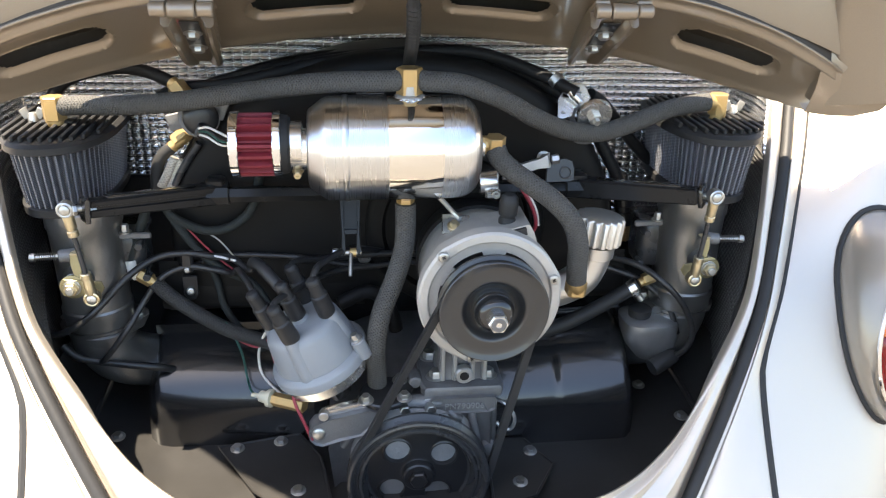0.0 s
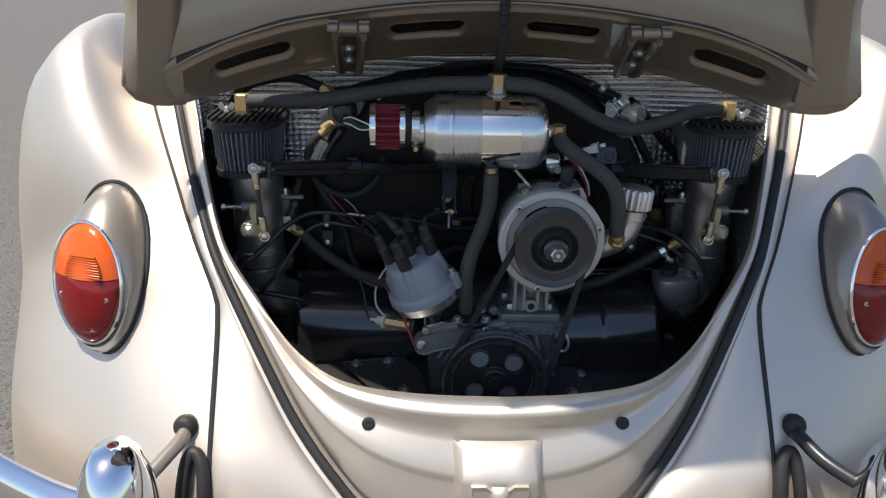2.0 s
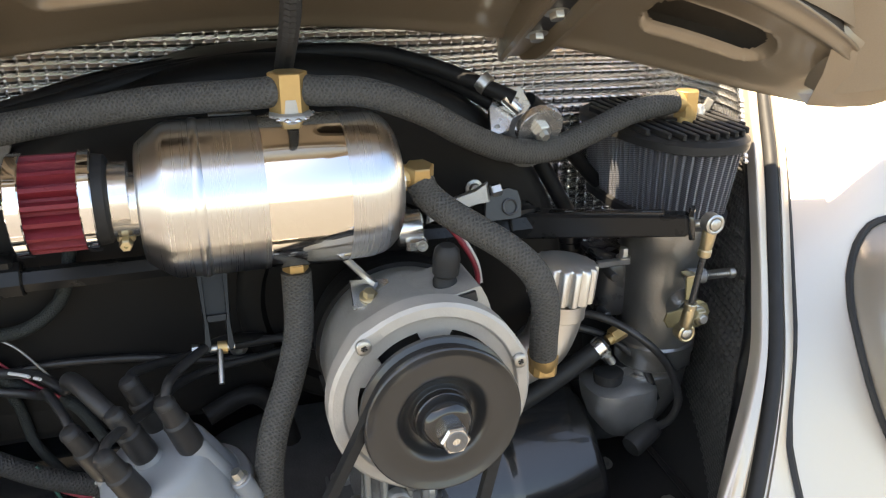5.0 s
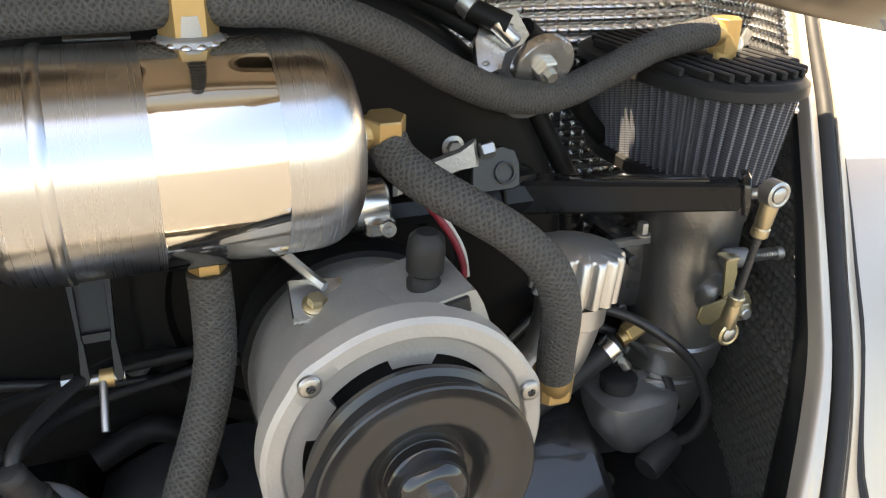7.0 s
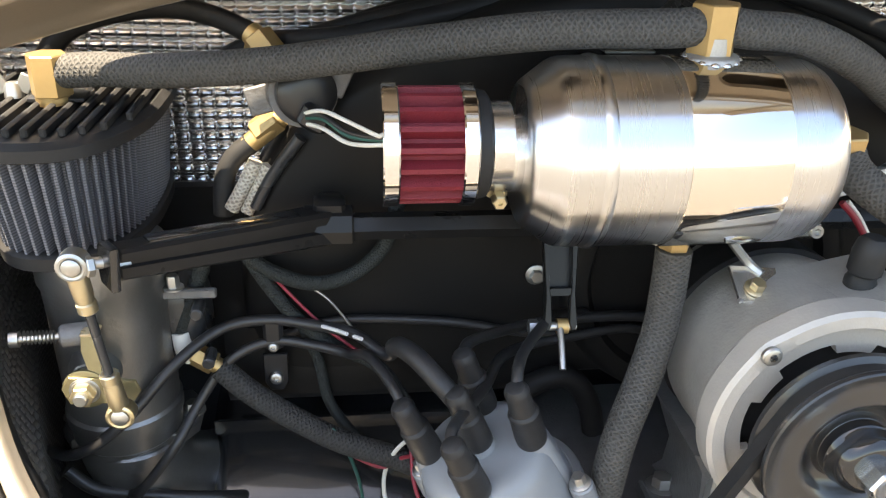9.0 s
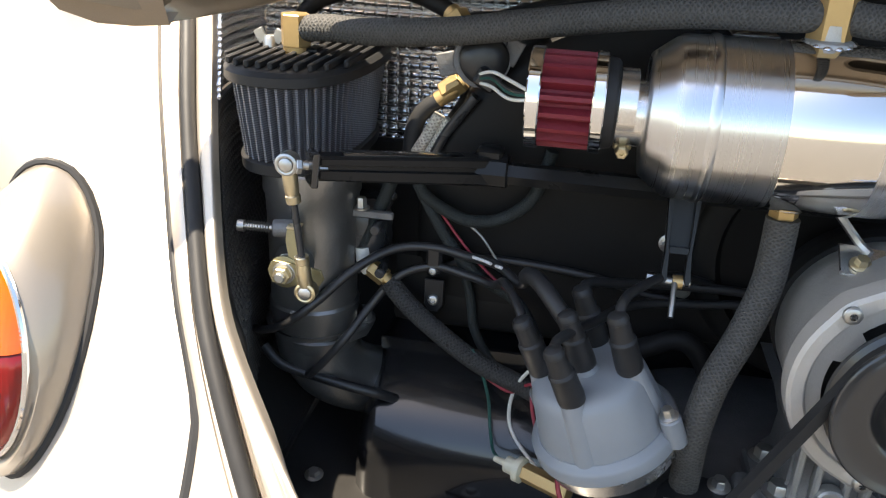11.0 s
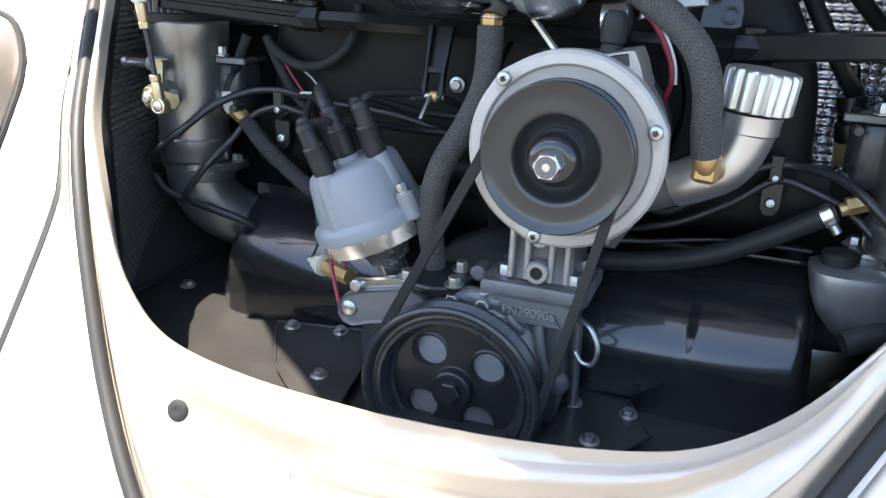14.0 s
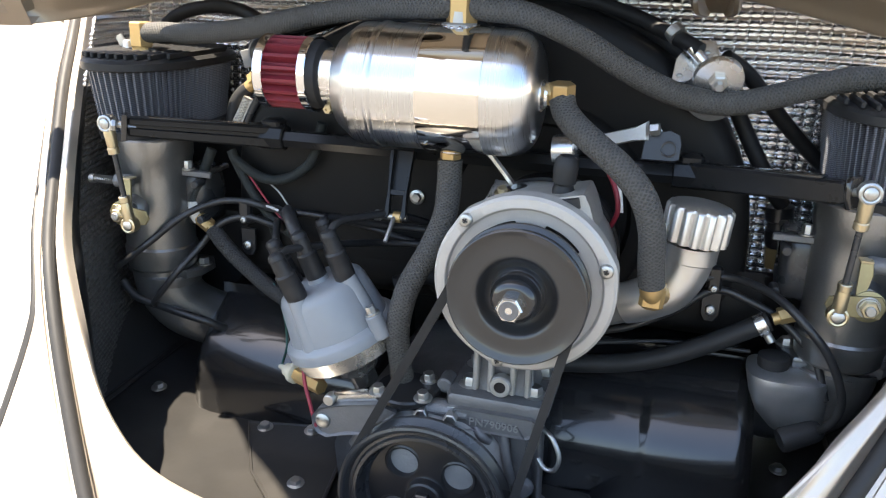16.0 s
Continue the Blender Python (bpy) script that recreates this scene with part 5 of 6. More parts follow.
def air_filter(sx):
    root = thing("air_filter", (sx * FX, FY, .80), "oval pleated grey gauze air filter with a black ribbed lid", "air filter", "carburettor air filters")
    def at(hx, hy, z, n=64):
        return [H((sx * FX + a, FY + b, z)) for a, b in even_loop(stadium(0, 0, hx, hy), n)]
    n = 260
    loop = even_loop(stadium(0, 0, FHX - .004, FHY - .004), n)
    def pleats(z):
        out = []
        s = .87 + .13 * (z - .80) / .084
        for j, (a, b) in enumerate(loop):
            k = (1 - (.10 if j % 4 in (2, 3) else 0)) * s
            out.append(H((sx * FX + a * k, FY + b * k, z)))
        return out
    part("gauze", M().loft([pleats(.805), pleats(.845), pleats(.884)], True), GREY_CLOTH, root, "pleated grey gauze", 20)
    part("base", M().loft([at(FHX * .87 - .004, FHY * .87 - .004, .795), at(FHX * .87, FHY * .87, .797), at(FHX * .88, FHY * .88, .807), at(FHX * .87 - .002, FHY * .87 - .002, .809)], True, True, True), RUBBER, root, "black moulded base", 35)
    part("lid", M().loft([at(FHX - .002, FHY - .002, .881), at(FHX + .002, FHY + .002, .883), at(FHX + .002, FHY + .002, .891), at(FHX - .003, FHY - .003, .895), at(FHX - .012, FHY - .012, .8955)], True, True, True), RUBBER, root, "black moulded lid", 35)
    for k in range(11):
        x = -.0575 + .0115 * k
        half = (FHY - .012) * max(0, 1 - abs(x / (FHX - .001)) ** 3.2) ** .4
        part("rib", M().box((sx * FX + x, FY, .8985), (.0046, 2 * half, .007), None, .0016), RUBBER, root)
    part("cover_plate", M().box((sx * FX, FY - .02, .902), (.04, .03, .004), None, .001), BLACK_SATIN, root)
    return root


def wing_nut(x, y, z):
    mm = M().lathe((x, y, z), (0, 0, 1), [(0, .007), (.008, .006), (.011, .004)], 14)
    for s in (-1, 1):
        mm.box((x + s * .009, y, z + .010), (.010, .003, .014), Matrix.Rotation(radians(28 * s), 3, "Y"), .001)
    tagged(part("wing_nut", mm, ZINC, None, "zinc wing nut on the filter lid"), category="wing nut", group="wing nuts")


def carburettor(sx):
    root = thing("carburettor", (sx * .42, .32, .63), "grey cast carburettor under the air filter", "carburettor", "carburettors")
    x = sx * .415
    part("barrel", M().lathe((x, .325, .625), (0, 0, 1), [(0, .040), (.004, .0435), (.016, .0445), (.020, .0460), (.030, .0462), (.033, .0440), (.05, .0440), (.09, .0445), (.12, .045), (.145, .0460), (.149, .0480), (.172, .0480), (.174, .046)], 48), CARB_ALLOY, root, "round cast barrel", 35)
    part("flange", M().slab([(-.056, -.012), (-.044, -.030), (.044, -.030), (.056, -.012), (.056, .02), (.044, .036), (-.044, .036), (-.056, .02)], (x, .340, .613), (1, 0, 0), (0, 1, 0), .012, .002), CARB_ALLOY, root, "bolted lower flange")
    part("float_bowl", M().loft([box_ring(x - sx * .046, .352, a, b, z, 32, .6) for a, b, z in ((.016, .02, .682), (.024, .028, .688), (.026, .03, .70), (.026, .03, .742), (.024, .028, .748))], True, True, True), PULLEY_BLACK, root, "dark float bowl", 45)
    part("bowl_lid", M().box((x - sx * .046, .352, .753), (.052, .062, .008), None, .003), PULLEY_BLACK, root)
    sp = H((x + sx * .004, .270, .712))
    part("throttle_boss", M().lathe(sp + H((0, .02, 0)), (0, -1, 0), [(0, .020), (.012, .019), (.018, .013), (.024, .011)], 22), CARB_ALLOY, root)
    coil = [sp + H((.0135 * math.cos(.7 * k), -.002 - .0010 * k, .0135 * math.sin(.7 * k))) for k in range(40)]
    part("return_spring", M().tube([(p.x, p.y + .030, p.z) for p in coil], .0012, 6, 1), ZINC, root, "coiled steel return spring")
    part("cam_plate", M().lathe(sp + H((0, -.012, 0)), (0, -1, 0), [(0, .0150), (.0005, .0160), (.0026, .0160), (.0030, .0150)], 30), OLIVE_ZINC, root, "round yellow zinc cam plate", 30)
    part("spindle_washer", M().lathe(sp + H((0, -.015, 0)), (0, -1, 0), [(0, .0112), (.0018, .0112), (.0024, .0106), (.0024, .0098), (.0045, .0094)], 26), ZINC, root, "steel spring washer", 30)
    part("spindle_nut", M().lathe(sp + H((0, -.0185, 0)), (0, -1, 0), [(0, .0088), (.0065, .0088), (.0075, .0078)], 6), YELLOW_ZINC, root, "yellow zinc spindle nut", 20)
    part("spindle_end", M().lathe(sp + H((0, -.025, 0)), (0, -1, 0), [(0, .0052), (.004, .0052), (.005, .0042)], 16), ZINC, root)
    part("throttle_lever", M().slab([(sx * a, b) for a, b in ((.012, -.011), (-.020, -.012), (-.034, -.010), (-.039, -.002), (-.036, .007), (-.018, .010), (.010, .012), (.016, .002))], sp + H((0, -.014, 0)), (1, 0, 0), (0, 0, 1), .003, .0008), OLIVE_ZINC, root, "yellow zinc throttle lever")
    part("stop_tab", M().slab([(sx * a, b) for a, b in ((-.005, .008), (-.013, .010), (-.013, .044), (-.002, .046), (.0, .030))], sp + H((0, -.012, 0)), (1, 0, 0), (0, .12, 1), .003, .0008), OLIVE_ZINC, root, "bent yellow zinc stop tab")
    part("stop_fold", M().box(sp + H((-sx * .008, -.006, .044)), (.012, .014, .0025), None, .0008), YELLOW_ZINC, root)
    m_ = M().cyl((x + sx * .018, .268, .750), (x + sx * .050, .265, .750), .0026, 12)
    for k in range(9):
        m_.lathe((x + sx * (.022 + .0026 * k), .2675, .750), (sx, -.1, 0), [(0, .0026), (.0007, .0052), (.0014, .0026)], 16)
    m_.lathe((x + sx * .046, .2655, .750), (sx, -.1, 0), [(0, .0058), (.006, .0058), (.007, .0048)], 16)
    part("idle_screw", m_, ZINC, root, "sprung idle screw")
    part("idle_boss", M().cyl((x - sx * .002, .272, .750), (x + sx * .019, .268, .750), .0085, 18, .0015), ALU_DULL, root, "round boss of the idle screw")
    part("choke_bar", M().box((x + sx * -.058, .318, .755), (.052, .006, .008), None, .0012), ALU_DULL, root, "flat steel bar beside the barrel")
    part("bar_nut", M().bolt((x - sx * .052, .318, .760), (0, 0, 1), .0052, .010), ZINC, root)
    for k in (-1, 1):
        part("flange_nut", M().bolt((x + k * .049, .345, .624), (0, 0, 1), .007, .008), ZINC, root)
    for k, (dx, dz) in enumerate(((-.07, .745), (-.075, .70), (-.03, .77))):
        part("jet_plug", M().cyl((x + sx * dx, .32, dz), (x + sx * dx, .300, dz), .005, 10, .001), PULLEY_BLACK, root)
    return root


def manifold(sx):
    root = thing("intake_manifold", (sx * .4, .35, .50), "grey cast intake manifold elbow under the carburettor", "intake manifold", "intake manifolds")
    part("elbow", M().tube([(sx * .42, .335, .62), (sx * .415, .335, .59), (sx * .40, .345, .56), (sx * .37, .37, .535), (sx * .34, .40, .52)], .034, 24, 5, rr=lambda t: .043 - .006 * t), CARB_ALLOY, root, "", 50)
    part("port", M().lathe((sx * .415, .335, .60), (0, 0, 1), [(0, .042), (.006, .044), (.014, .044), (.016, .042)], 32), CARB_ALLOY, root)
    return root


for sx in (-1, 1):
    air_filter(sx)
    carburettor(sx)
    manifold(sx)
wing_nut(-.468, .36, .900)
wing_nut(.475, .37, .900)
# rocker-side casting with a rounded dome on the right
m = M()
m.loft([box_ring(.386, .325, .014, .014, .532, e=.9), box_ring(.382, .322, .026, .024, .540, e=.8), box_ring(.376, .318, .036, .032, .560, e=.7), box_ring(.371, .315, .040, .036, .582, e=.62), box_ring(.367, .313, .041, .037, .602, e=.6), box_ring(.366, .313, .040, .036, .608, e=.6), box_ring(.366, .314, .034, .031, .6105, e=.65), box_ring(.368, .318, .020, .018, .613, e=.9)], True, True, True)
tagged(part("breather_dome", m, DOME_ALLOY, None, "rounded grey alloy casting beside the cylinder cover", 50), category="casting")
m = M().lathe((.352, .31, .612), (0, 0, 1), [(0, .016), (.006, .017), (.012, .017), (.014, .014)], 24)
tagged(part("rubber_cap", m, RUBBER, None, "black rubber cap on the alloy casting"), category="rubber cap")
m = M().lathe((.405, .285, .558), (-1, -.35, -.35), [(0, .009), (.006, .012), (.012, .0125), (.040, .0135), (.044, .012)], 22)
tagged(part("spark_plug_boot", m, RUBBER, None, "black rubber spark plug connector below the casting"), category="plug connector")

# ---------- throttle linkage ----------
link = thing("throttle_linkage", (0, .31, .80), "black cross-bar throttle linkage with arms and rods", "throttle linkage")
part("cross_bar", M().cyl((-.27, .312, .812), (.27, .312, .812), .0105, 6), ARM_BLACK, link, "black hexagon bar", 20)
for sx in (-1, 1):
    a, b = H((sx * .245, .314, .813)), H((sx * .378, .224, .829))
    d = (b - a).normalized()
    s_ = d.cross(H((0, 0, 1))).normalized()
    u_ = s_.cross(d)
    R = Matrix((d, s_, u_)).transposed()
    L_ = (b - a).length
    rows = []
    for t in (-.02, .0, .06, .5, .90, .97, 1.0):
        w, h = .0125 - .003 * t, .0135 - .003 * t
        k = .75 if t in (-.02, 1.0) else 1
        c = a.lerp(b, t)
        rows.append([c + s_ * (p * w * k) + u_ * (q * h * k) for p, q in ((-1, -.8), (-1, -.15), (-.72, -.05), (-.72, .25), (-1, .35), (-1, .8), (-.75, 1), (.75, 1), (1, .8), (1, -.8), (.75, -1), (-.75, -1))])
    part("arm", M().loft(rows, True, True, True), ARM_BLACK, link, "long black arm with a grooved flank", 25)
    part("top_panel", M().box(a.lerp(b, .50) + u_ * .0120, (L_ * .70, .012, .003), R, .0012), BLACK_GLOSS, link, "raised glossy panel along the arm")
    part("hub", M().cyl(a - H((sx * .022, 0, 0)), a + H((sx * .016, 0, 0)), .0160, 8, .0015), ARM_BLACK, link, "faceted hub", 20)
    part("hub_block", M().box(a + H((-sx * .004, .004, .010)), (.024, .024, .022), None, .003), ARM_BLACK, link)
    part("ear", M().slab([(-.011, -.015), (.008, -.015), (.013, -.005), (.013, .010), (.008, .014), (-.011, .014)], b + d * .004 - s_ * .003, s_, u_, .006, .001), BLACK_GLOSS, link, "rounded black ear")
    j0, j1 = H((-.398, .219, .831) if sx < 0 else (.390, .208, .834)), H((sx * .388, .229, .709))
    part("stud_nut", M().cyl(b - d * .012, b - d * .002, .0078, 6, .001), ZINC, link, "zinc nut")
    part("stud", M().cyl(b - d * .004, j0, .0040, 12), ZINC, link)
    part("lock_nut", M().cyl(b + d * .010, b + d * .015, .0070, 6, .0008), ZINC, link)
    part("rod", M().cyl(j0, j1, .0032, 10), PULLEY_BLACK, link, "thin dark steel rod")
    for p, q in ((j0, -1), (j1, 1)):
        ax = (j1 - j0).normalized() * -q
        mm = M().lathe(p + ax * .004, ax, [(0, .0062), (.003, .0068), (.020, .0064), (.024, .0056), (.025, .0066), (.031, .0066), (.032, .0058)], 16)
        part("rod_end", mm, YELLOW_ZINC, link, "yellow zinc rod end", 35)
        part("lock_nut", M().lathe(p + ax * .031, ax, [(0, .0066), (.0045, .0066), (.005, .006)], 6), ZINC, link, "", 20)
        part("joint_eye", M().lathe(p + H((0, .0065, 0)), (0, -1, 0), [(0, .0075), (.001, .0098), (.012, .0098), (.013, .0080), (.0125, .0066), (.010, .0062)], 26), ZINC if q < 0 else YELLOW_ZINC, link, "round eye of the ball joint", 30)
        part("ball_pin", M().lathe(p + H((0, -.0035, 0)), (0, -1, 0), [(0, .0060), (.003, .0060), (.0042, .0045)], 18), ZINC, link)
lv = M()
lever_frame = ((-.068, .272, .748), (1, 0, 0), (0, .35, 1))
for s in (-1, 1):
    lv.slab([(s * a, q) for a, q in ((.0135, .07), (.0095, .07), (.0085, .024), (.0070, .018), (.0072, -.004), (.0090, -.008), (.0112, -.008), (.0125, -.004), (.0120, .02))], *lever_frame, .008, .0012)
lv.slab([(-.009, .019), (.009, .019), (.009, .025), (-.009, .025)], *lever_frame, .007, .001)
lv.slab([(-.010, .07), (-.009, .023), (.009, .023), (.010, .07)], *lever_frame, -.002, .0005)
part("lever", lv, ARM_BLACK, link, "black forked centre lever", 30)
part("cable_clamp", M().cyl((-.090, .268, .744), (-.055, .268, .744), .0036, 12), ZINC, link, "cable clamp screw")
part("clamp_nut", M().cyl((-.092, .268, .744), (-.085, .268, .744), .0062, 6), ZINC, link)
part("brass_barrel", M().cyl((-.070, .268, .744), (-.0615, .268, .744), .0062, 14), BRASS, link, "brass barrel")
part("cable_end", M().tube([(-.068, .266, .746), (-.069, .252, .735), (-.070, .240, .723)], .0026, 10, 3), ZINC, link)

# ---------- hoses ----------
def hose(pts, r, ma, label, name="hose", n=14, sub=8, cat="hose"):
    return tagged(part(name, M().tube(pts, r, n, sub), ma, None, label, 60), category=cat)


HL = [(-.43, .346, .922), (-.40, .342, .9245), (-.36, .335, .925), (-.28, .315, .934), (-.19, .287, .952), (-.10, .262, .968), (-.02, .247, .973), (-.004, .247, .975)]
hose(HL, .0124, BRAID, "grey braided breather hose from tank to filter", "breather_hose", 18)
hose([(.016, .247, .975), (.03, .247, .9725), (.07, .25, .968), (.12, .26, .948), (.17, .28, .918), (.22, .302, .895), (.27, .318, .888), (.32, .33, .899), (.37, .34, .914), (.425, .345, .922)], .0124, BRAID, "grey braided breather hose sagging to the filter", "breather_hose", 18)
hose([(.001, .239, .822), (.001, .238, .79), (-.002, .234, .76), (-.014, .222, .725), (-.032, .206, .685), (-.040, .200, .64), (-.039, .208, .60), (-.038, .214, .57)], .0130, BRAID, "grey braided drain hose under the tank", "drain_hose", 18)
hose([(.112, .238, .891), (.117, .232, .880), (.131, .220, .868), (.152, .207, .855), (.178, .194, .838), (.200, .186, .815), (.211, .186, .785), (.214, .192, .75), (.2165, .197, .728)], .0130, BRAID, "grey braided hose from tank to oil filler", "breather_hose", 18)

def elbow(name, pts, r, label, hexes):
    root = thing(name, pts[0], label, "pipe fitting")
    part("bend", M().tube(pts, r, 16, 5), BRASS, root, "", 50)
    for p, ax, rr, L in hexes:
        part("hexagon", M().lathe(p, ax, [(0, rr * .92), (.001, rr), (L - .001, rr), (L, rr * .92)], 6), BRASS, root, "", 20)
    return root


elbow("brass_tee", [(.006, .245, .953), (.006, .245, .965), (.006, .246, .98)], .0125, "brass tee fitting on top of the tank", [((.006, .246, .9525), (0, 0, 1), .0158, .037)])
elbow("brass_elbow", [(-.436, .346, .899), (-.436, .346, .915), (-.43, .346, .922), (-.42, .345, .923)], .012, "brass elbow on the filter lid", [((-.436, .346, .905), (0, 0, 1), .0145, .030)])
elbow("brass_elbow", [(.440, .346, .899), (.440, .346, .915), (.435, .346, .92), (.425, .345, .921)], .012, "brass elbow on the filter lid", [((.440, .346, .905), (0, 0, 1), .0135, .028)])
elbow("brass_elbow", [(.094, .243, .895), (.103, .242, .896), (.110, .240, .894), (.112, .239, .886)], .0105, "brass elbow on the end of the tank", [((.095, .243, .895), (1, 0, 0), .0118, .007), ((.111, .240, .888), (0, -.15, 1), .0132, .019)])
filler_elbow = elbow("brass_elbow", [(.2165, .197, .735), (.2175, .197, .722), (.220, .205, .714), (.225, .222, .712)], .012, "square brass elbow on the oil filler", [])
part("block", M().box((.2185, .203, .7165), (.0235, .026, .027), Matrix.Rotation(radians(4), 3, "Y"), .004), BRASS, filler_elbow, "", 30)
elbow("brass_nipple", [(.001, .24, .836), (.001, .24, .83), (.001, .24, .82)], .0085, "brass nipple under the tank", [((.001, .24, .822), (0, 0, 1), .0112, .009)])

# ---------- ignition leads, looms and clips ----------
def lead(pts, r, label, ma=None, name="ignition_lead", cat="cable", sub=7):
    return hose(pts, r, ma or WIRE_BLACK, label, name, 10, sub, cat)


b0, b1, b2, b3, b4 = BOOTS
lead([(-.478, .315, .612), (-.452, .282, .632), (-.425, .270, .650), (-.398, .276, .672), (-.364, .300, .703), (-.330, .324, .719), (-.291, .327, .7235), (-.255, .318, .722), (-.225, .296, .727), b4 + H((-.046, .066, -.006)), b4 + H((-.039, .056, .006)), b4 + H((-.034, .045, .012))], .0046, "black ignition lead through a clip to a boot")
lead([(-.425, .325, .565), (-.405, .285, .587), (-.372, .288, .629), (-.351, .312, .659), (-.326, .322, .690), (-.291, .327, .7035), (-.255, .322, .700), (-.228, .305, .702), (-.215, .27, .722), b0 + H((-.008, .022, .008)), b0 + H((0, .004, 0))], .0043, "black ignition lead through a clip to a boot")
lead([b3, b3 + H((.006, .016, .003)), (-.105, .300, .722), (-.05, .328, .714), (.03, .338, .708), (.10, .335, .69), (.169, .318, .640), (.222, .316, .668), (.268, .322, .697), (.30, .322, .702), (.337, .296, .699), (.3666, .268, .683), (.397, .262, .649), (.4147, .262, .606), (.410, .266, .577), (.400, .280, .558)], .0046, "black ignition lead crossing to the far cylinders")
lead([b1 + H((0, .004, -.004)), b1 + H((.002, .018, .004)), b1.lerp(H((-.10, .30, .705)), .5) + H((0, 0, .004)), (-.10, .30, .700), (-.04, .33, .695), (.04, .34, .69), (.12, .33, .62), (.18, .318, .625), (.24, .320, .655), (.281, .326, .684), (.315, .322, .680), (.355, .315, .662), (.39, .30, .63), (.405, .29, .59)], .0043, "black ignition lead crossing to the far cylinders")
lead([b2, b2 + H((.003, .014, .010)), b2 + H((.014, .040, .010)), (-.075, .275, .745), (-.05, .315, .728), (-.02, .345, .71)], .0043, "black coil lead behind the distributor")
lead([(-.088, .325, .640), (-.07, .330, .646), (-.048, .330, .655), (-.030, .330, .648), (-.014, .332, .622), (-.006, .335, .590)], .0105, "thick black rubber coil lead bending down behind the distributor", HOSE_RUBBER, "coil_lead")
lead([(-.300, .346, .690), (-.26, .346, .706), (-.22, .345, .711), (-.14, .345, .705), (-.08, .346, .692), (-.02, .348, .686)], .004, "thin black lead along the shroud")


def lead_clip(x, y, z, drop):
    root = thing("lead_clip", (x, y, z), "black plastic lead clip screwed to the shroud", "cable clip", "lead clips")
    part("saddle", M().box((x, y - .004, z + .006), (.016, .012, .030), None, .003), BLACK_SATIN, root)
    part("plate", M().slab([(-.010, .012), (.010, .012), (.010, -.016), (.005, -.024), (-.005, -.024), (-.010, -.016)], (x, y + .004, z - drop), (1, 0, 0), (0, 0, 1), .004, .001), BLACK_SATIN, root)
    part("upper_screw", M().screw((x, y - .010, z - .004), (0, -1, .1), .0042), ZINC, root, "zinc screw")
    part("lower_screw", M().screw((x, y - .001, z - drop - .010), (0, -1, .1), .0058), ZINC, root, "zinc screw")
    return root


lead_clip(-.291, .333, .704, .030)
lead_clip(.281, .329, .692, .022)

lead([(-.308, .335, .777), (-.289, .332, .765), (-.261, .330, .755), (-.233, .330, .758), (-.21, .332, .772), (-.197, .335, .79), (-.186, .335, .83)], .0062, "green-black braided loom looped under the cross bar", BRAID_GREEN, "wiring_loom", "wiring loom")
lead([(-.312, .337, .785), (-.305, .335, .773), (-.289, .333, .746), (-.27, .331, .72), (-.24, .330, .694), (-.205, .325, .676), (-.18, .30, .65)], .0060, "braided loom running down behind the leads", BRAID_GREEN, "wiring_loom", "wiring loom")
lead([(-.27, .340, .715), (-.256, .342, .674), (-.248, .340, .632), (-.226, .330, .60), (-.193, .30, .585)], .0050, "braided loom dropping to the cylinder cover", BRAID_GREEN, "wiring_loom", "wiring loom")
lead([(-.296, .334, .770), (-.270, .330, .738), (-.245, .326, .712), (-.215, .318, .69)], .0014, "dark red wire along the loom", WIRE_RED, "wire", "wire")
lead([(-.268, .338, .752), (-.246, .337, .736), (-.222, .335, .702)], .0012, "thin bare steel wire", ZINC, "wire", "wire")
lead([(-.338, .335, .785), (-.345, .331, .765), (-.356, .328, .738), (-.365, .327, .712)], .0065, "black braided sleeve beside the carburettor", BRAID_GREEN, "cable_sleeve", "cable sleeve")
lead([(-.364, .327, .716), (-.362, .326, .70), (-.356, .326, .692)], .0085, "white printed cable label", WIRE_WHITE, "cable_label", "cable label")
lead([(-.336, .322, .684), (-.312, .318, .66), (-.278, .315, .634), (-.237, .31, .61), (-.19, .30, .597), (-.15, .28, .59)], .0105, "black braided oil hose over the cylinder cover", BRAID_BLACK, "oil_hose", "hose")
elbow("brass_fitting", [(-.352, .325, .693), (-.345, .323, .69), (-.334, .321, .683)], .007, "brass hose fitting beside the carburettor", [((-.356, .325, .696), (.8, -.1, -.5), .0095, .02)])
lead([(-.235, .31, .602), (-.223, .302, .597), (-.202, .298, .590), (-.185, .29, .606), (-.165, .26, .63)], .0018, "thin red wire beside the distributor", WIRE_RED, "wire", "wire")
lead([(-.165, .25, .655), (-.182, .285, .628), (-.196, .297, .600), (-.202, .300, .570), (-.195, .29, .545), (-.16, .25, .53)], .0019, "thin white wire beside the distributor", WIRE_WHITE, "wire", "wire")
lead([(-.245, .31, .625), (-.235, .304, .610), (-.224, .298, .579), (-.219, .290, .550), (-.212, .265, .542), (-.205, .25, .545)], .0016, "thin green wire to the pressure switch", WIRE_GREEN, "wire", "wire")
lead([(-.15, .20, .60), (-.146, .188, .57), (-.135, .178, .545), (-.125, .172, .52)], .0022, "red wire below the distributor", WIRE_RED, "wire", "wire")
lead([(-.18, .28, .625), (-.178, .26, .60), (-.165, .24, .575), (-.14, .21, .56)], .0018, "red wire at the distributor side", WIRE_RED, "wire", "wire")

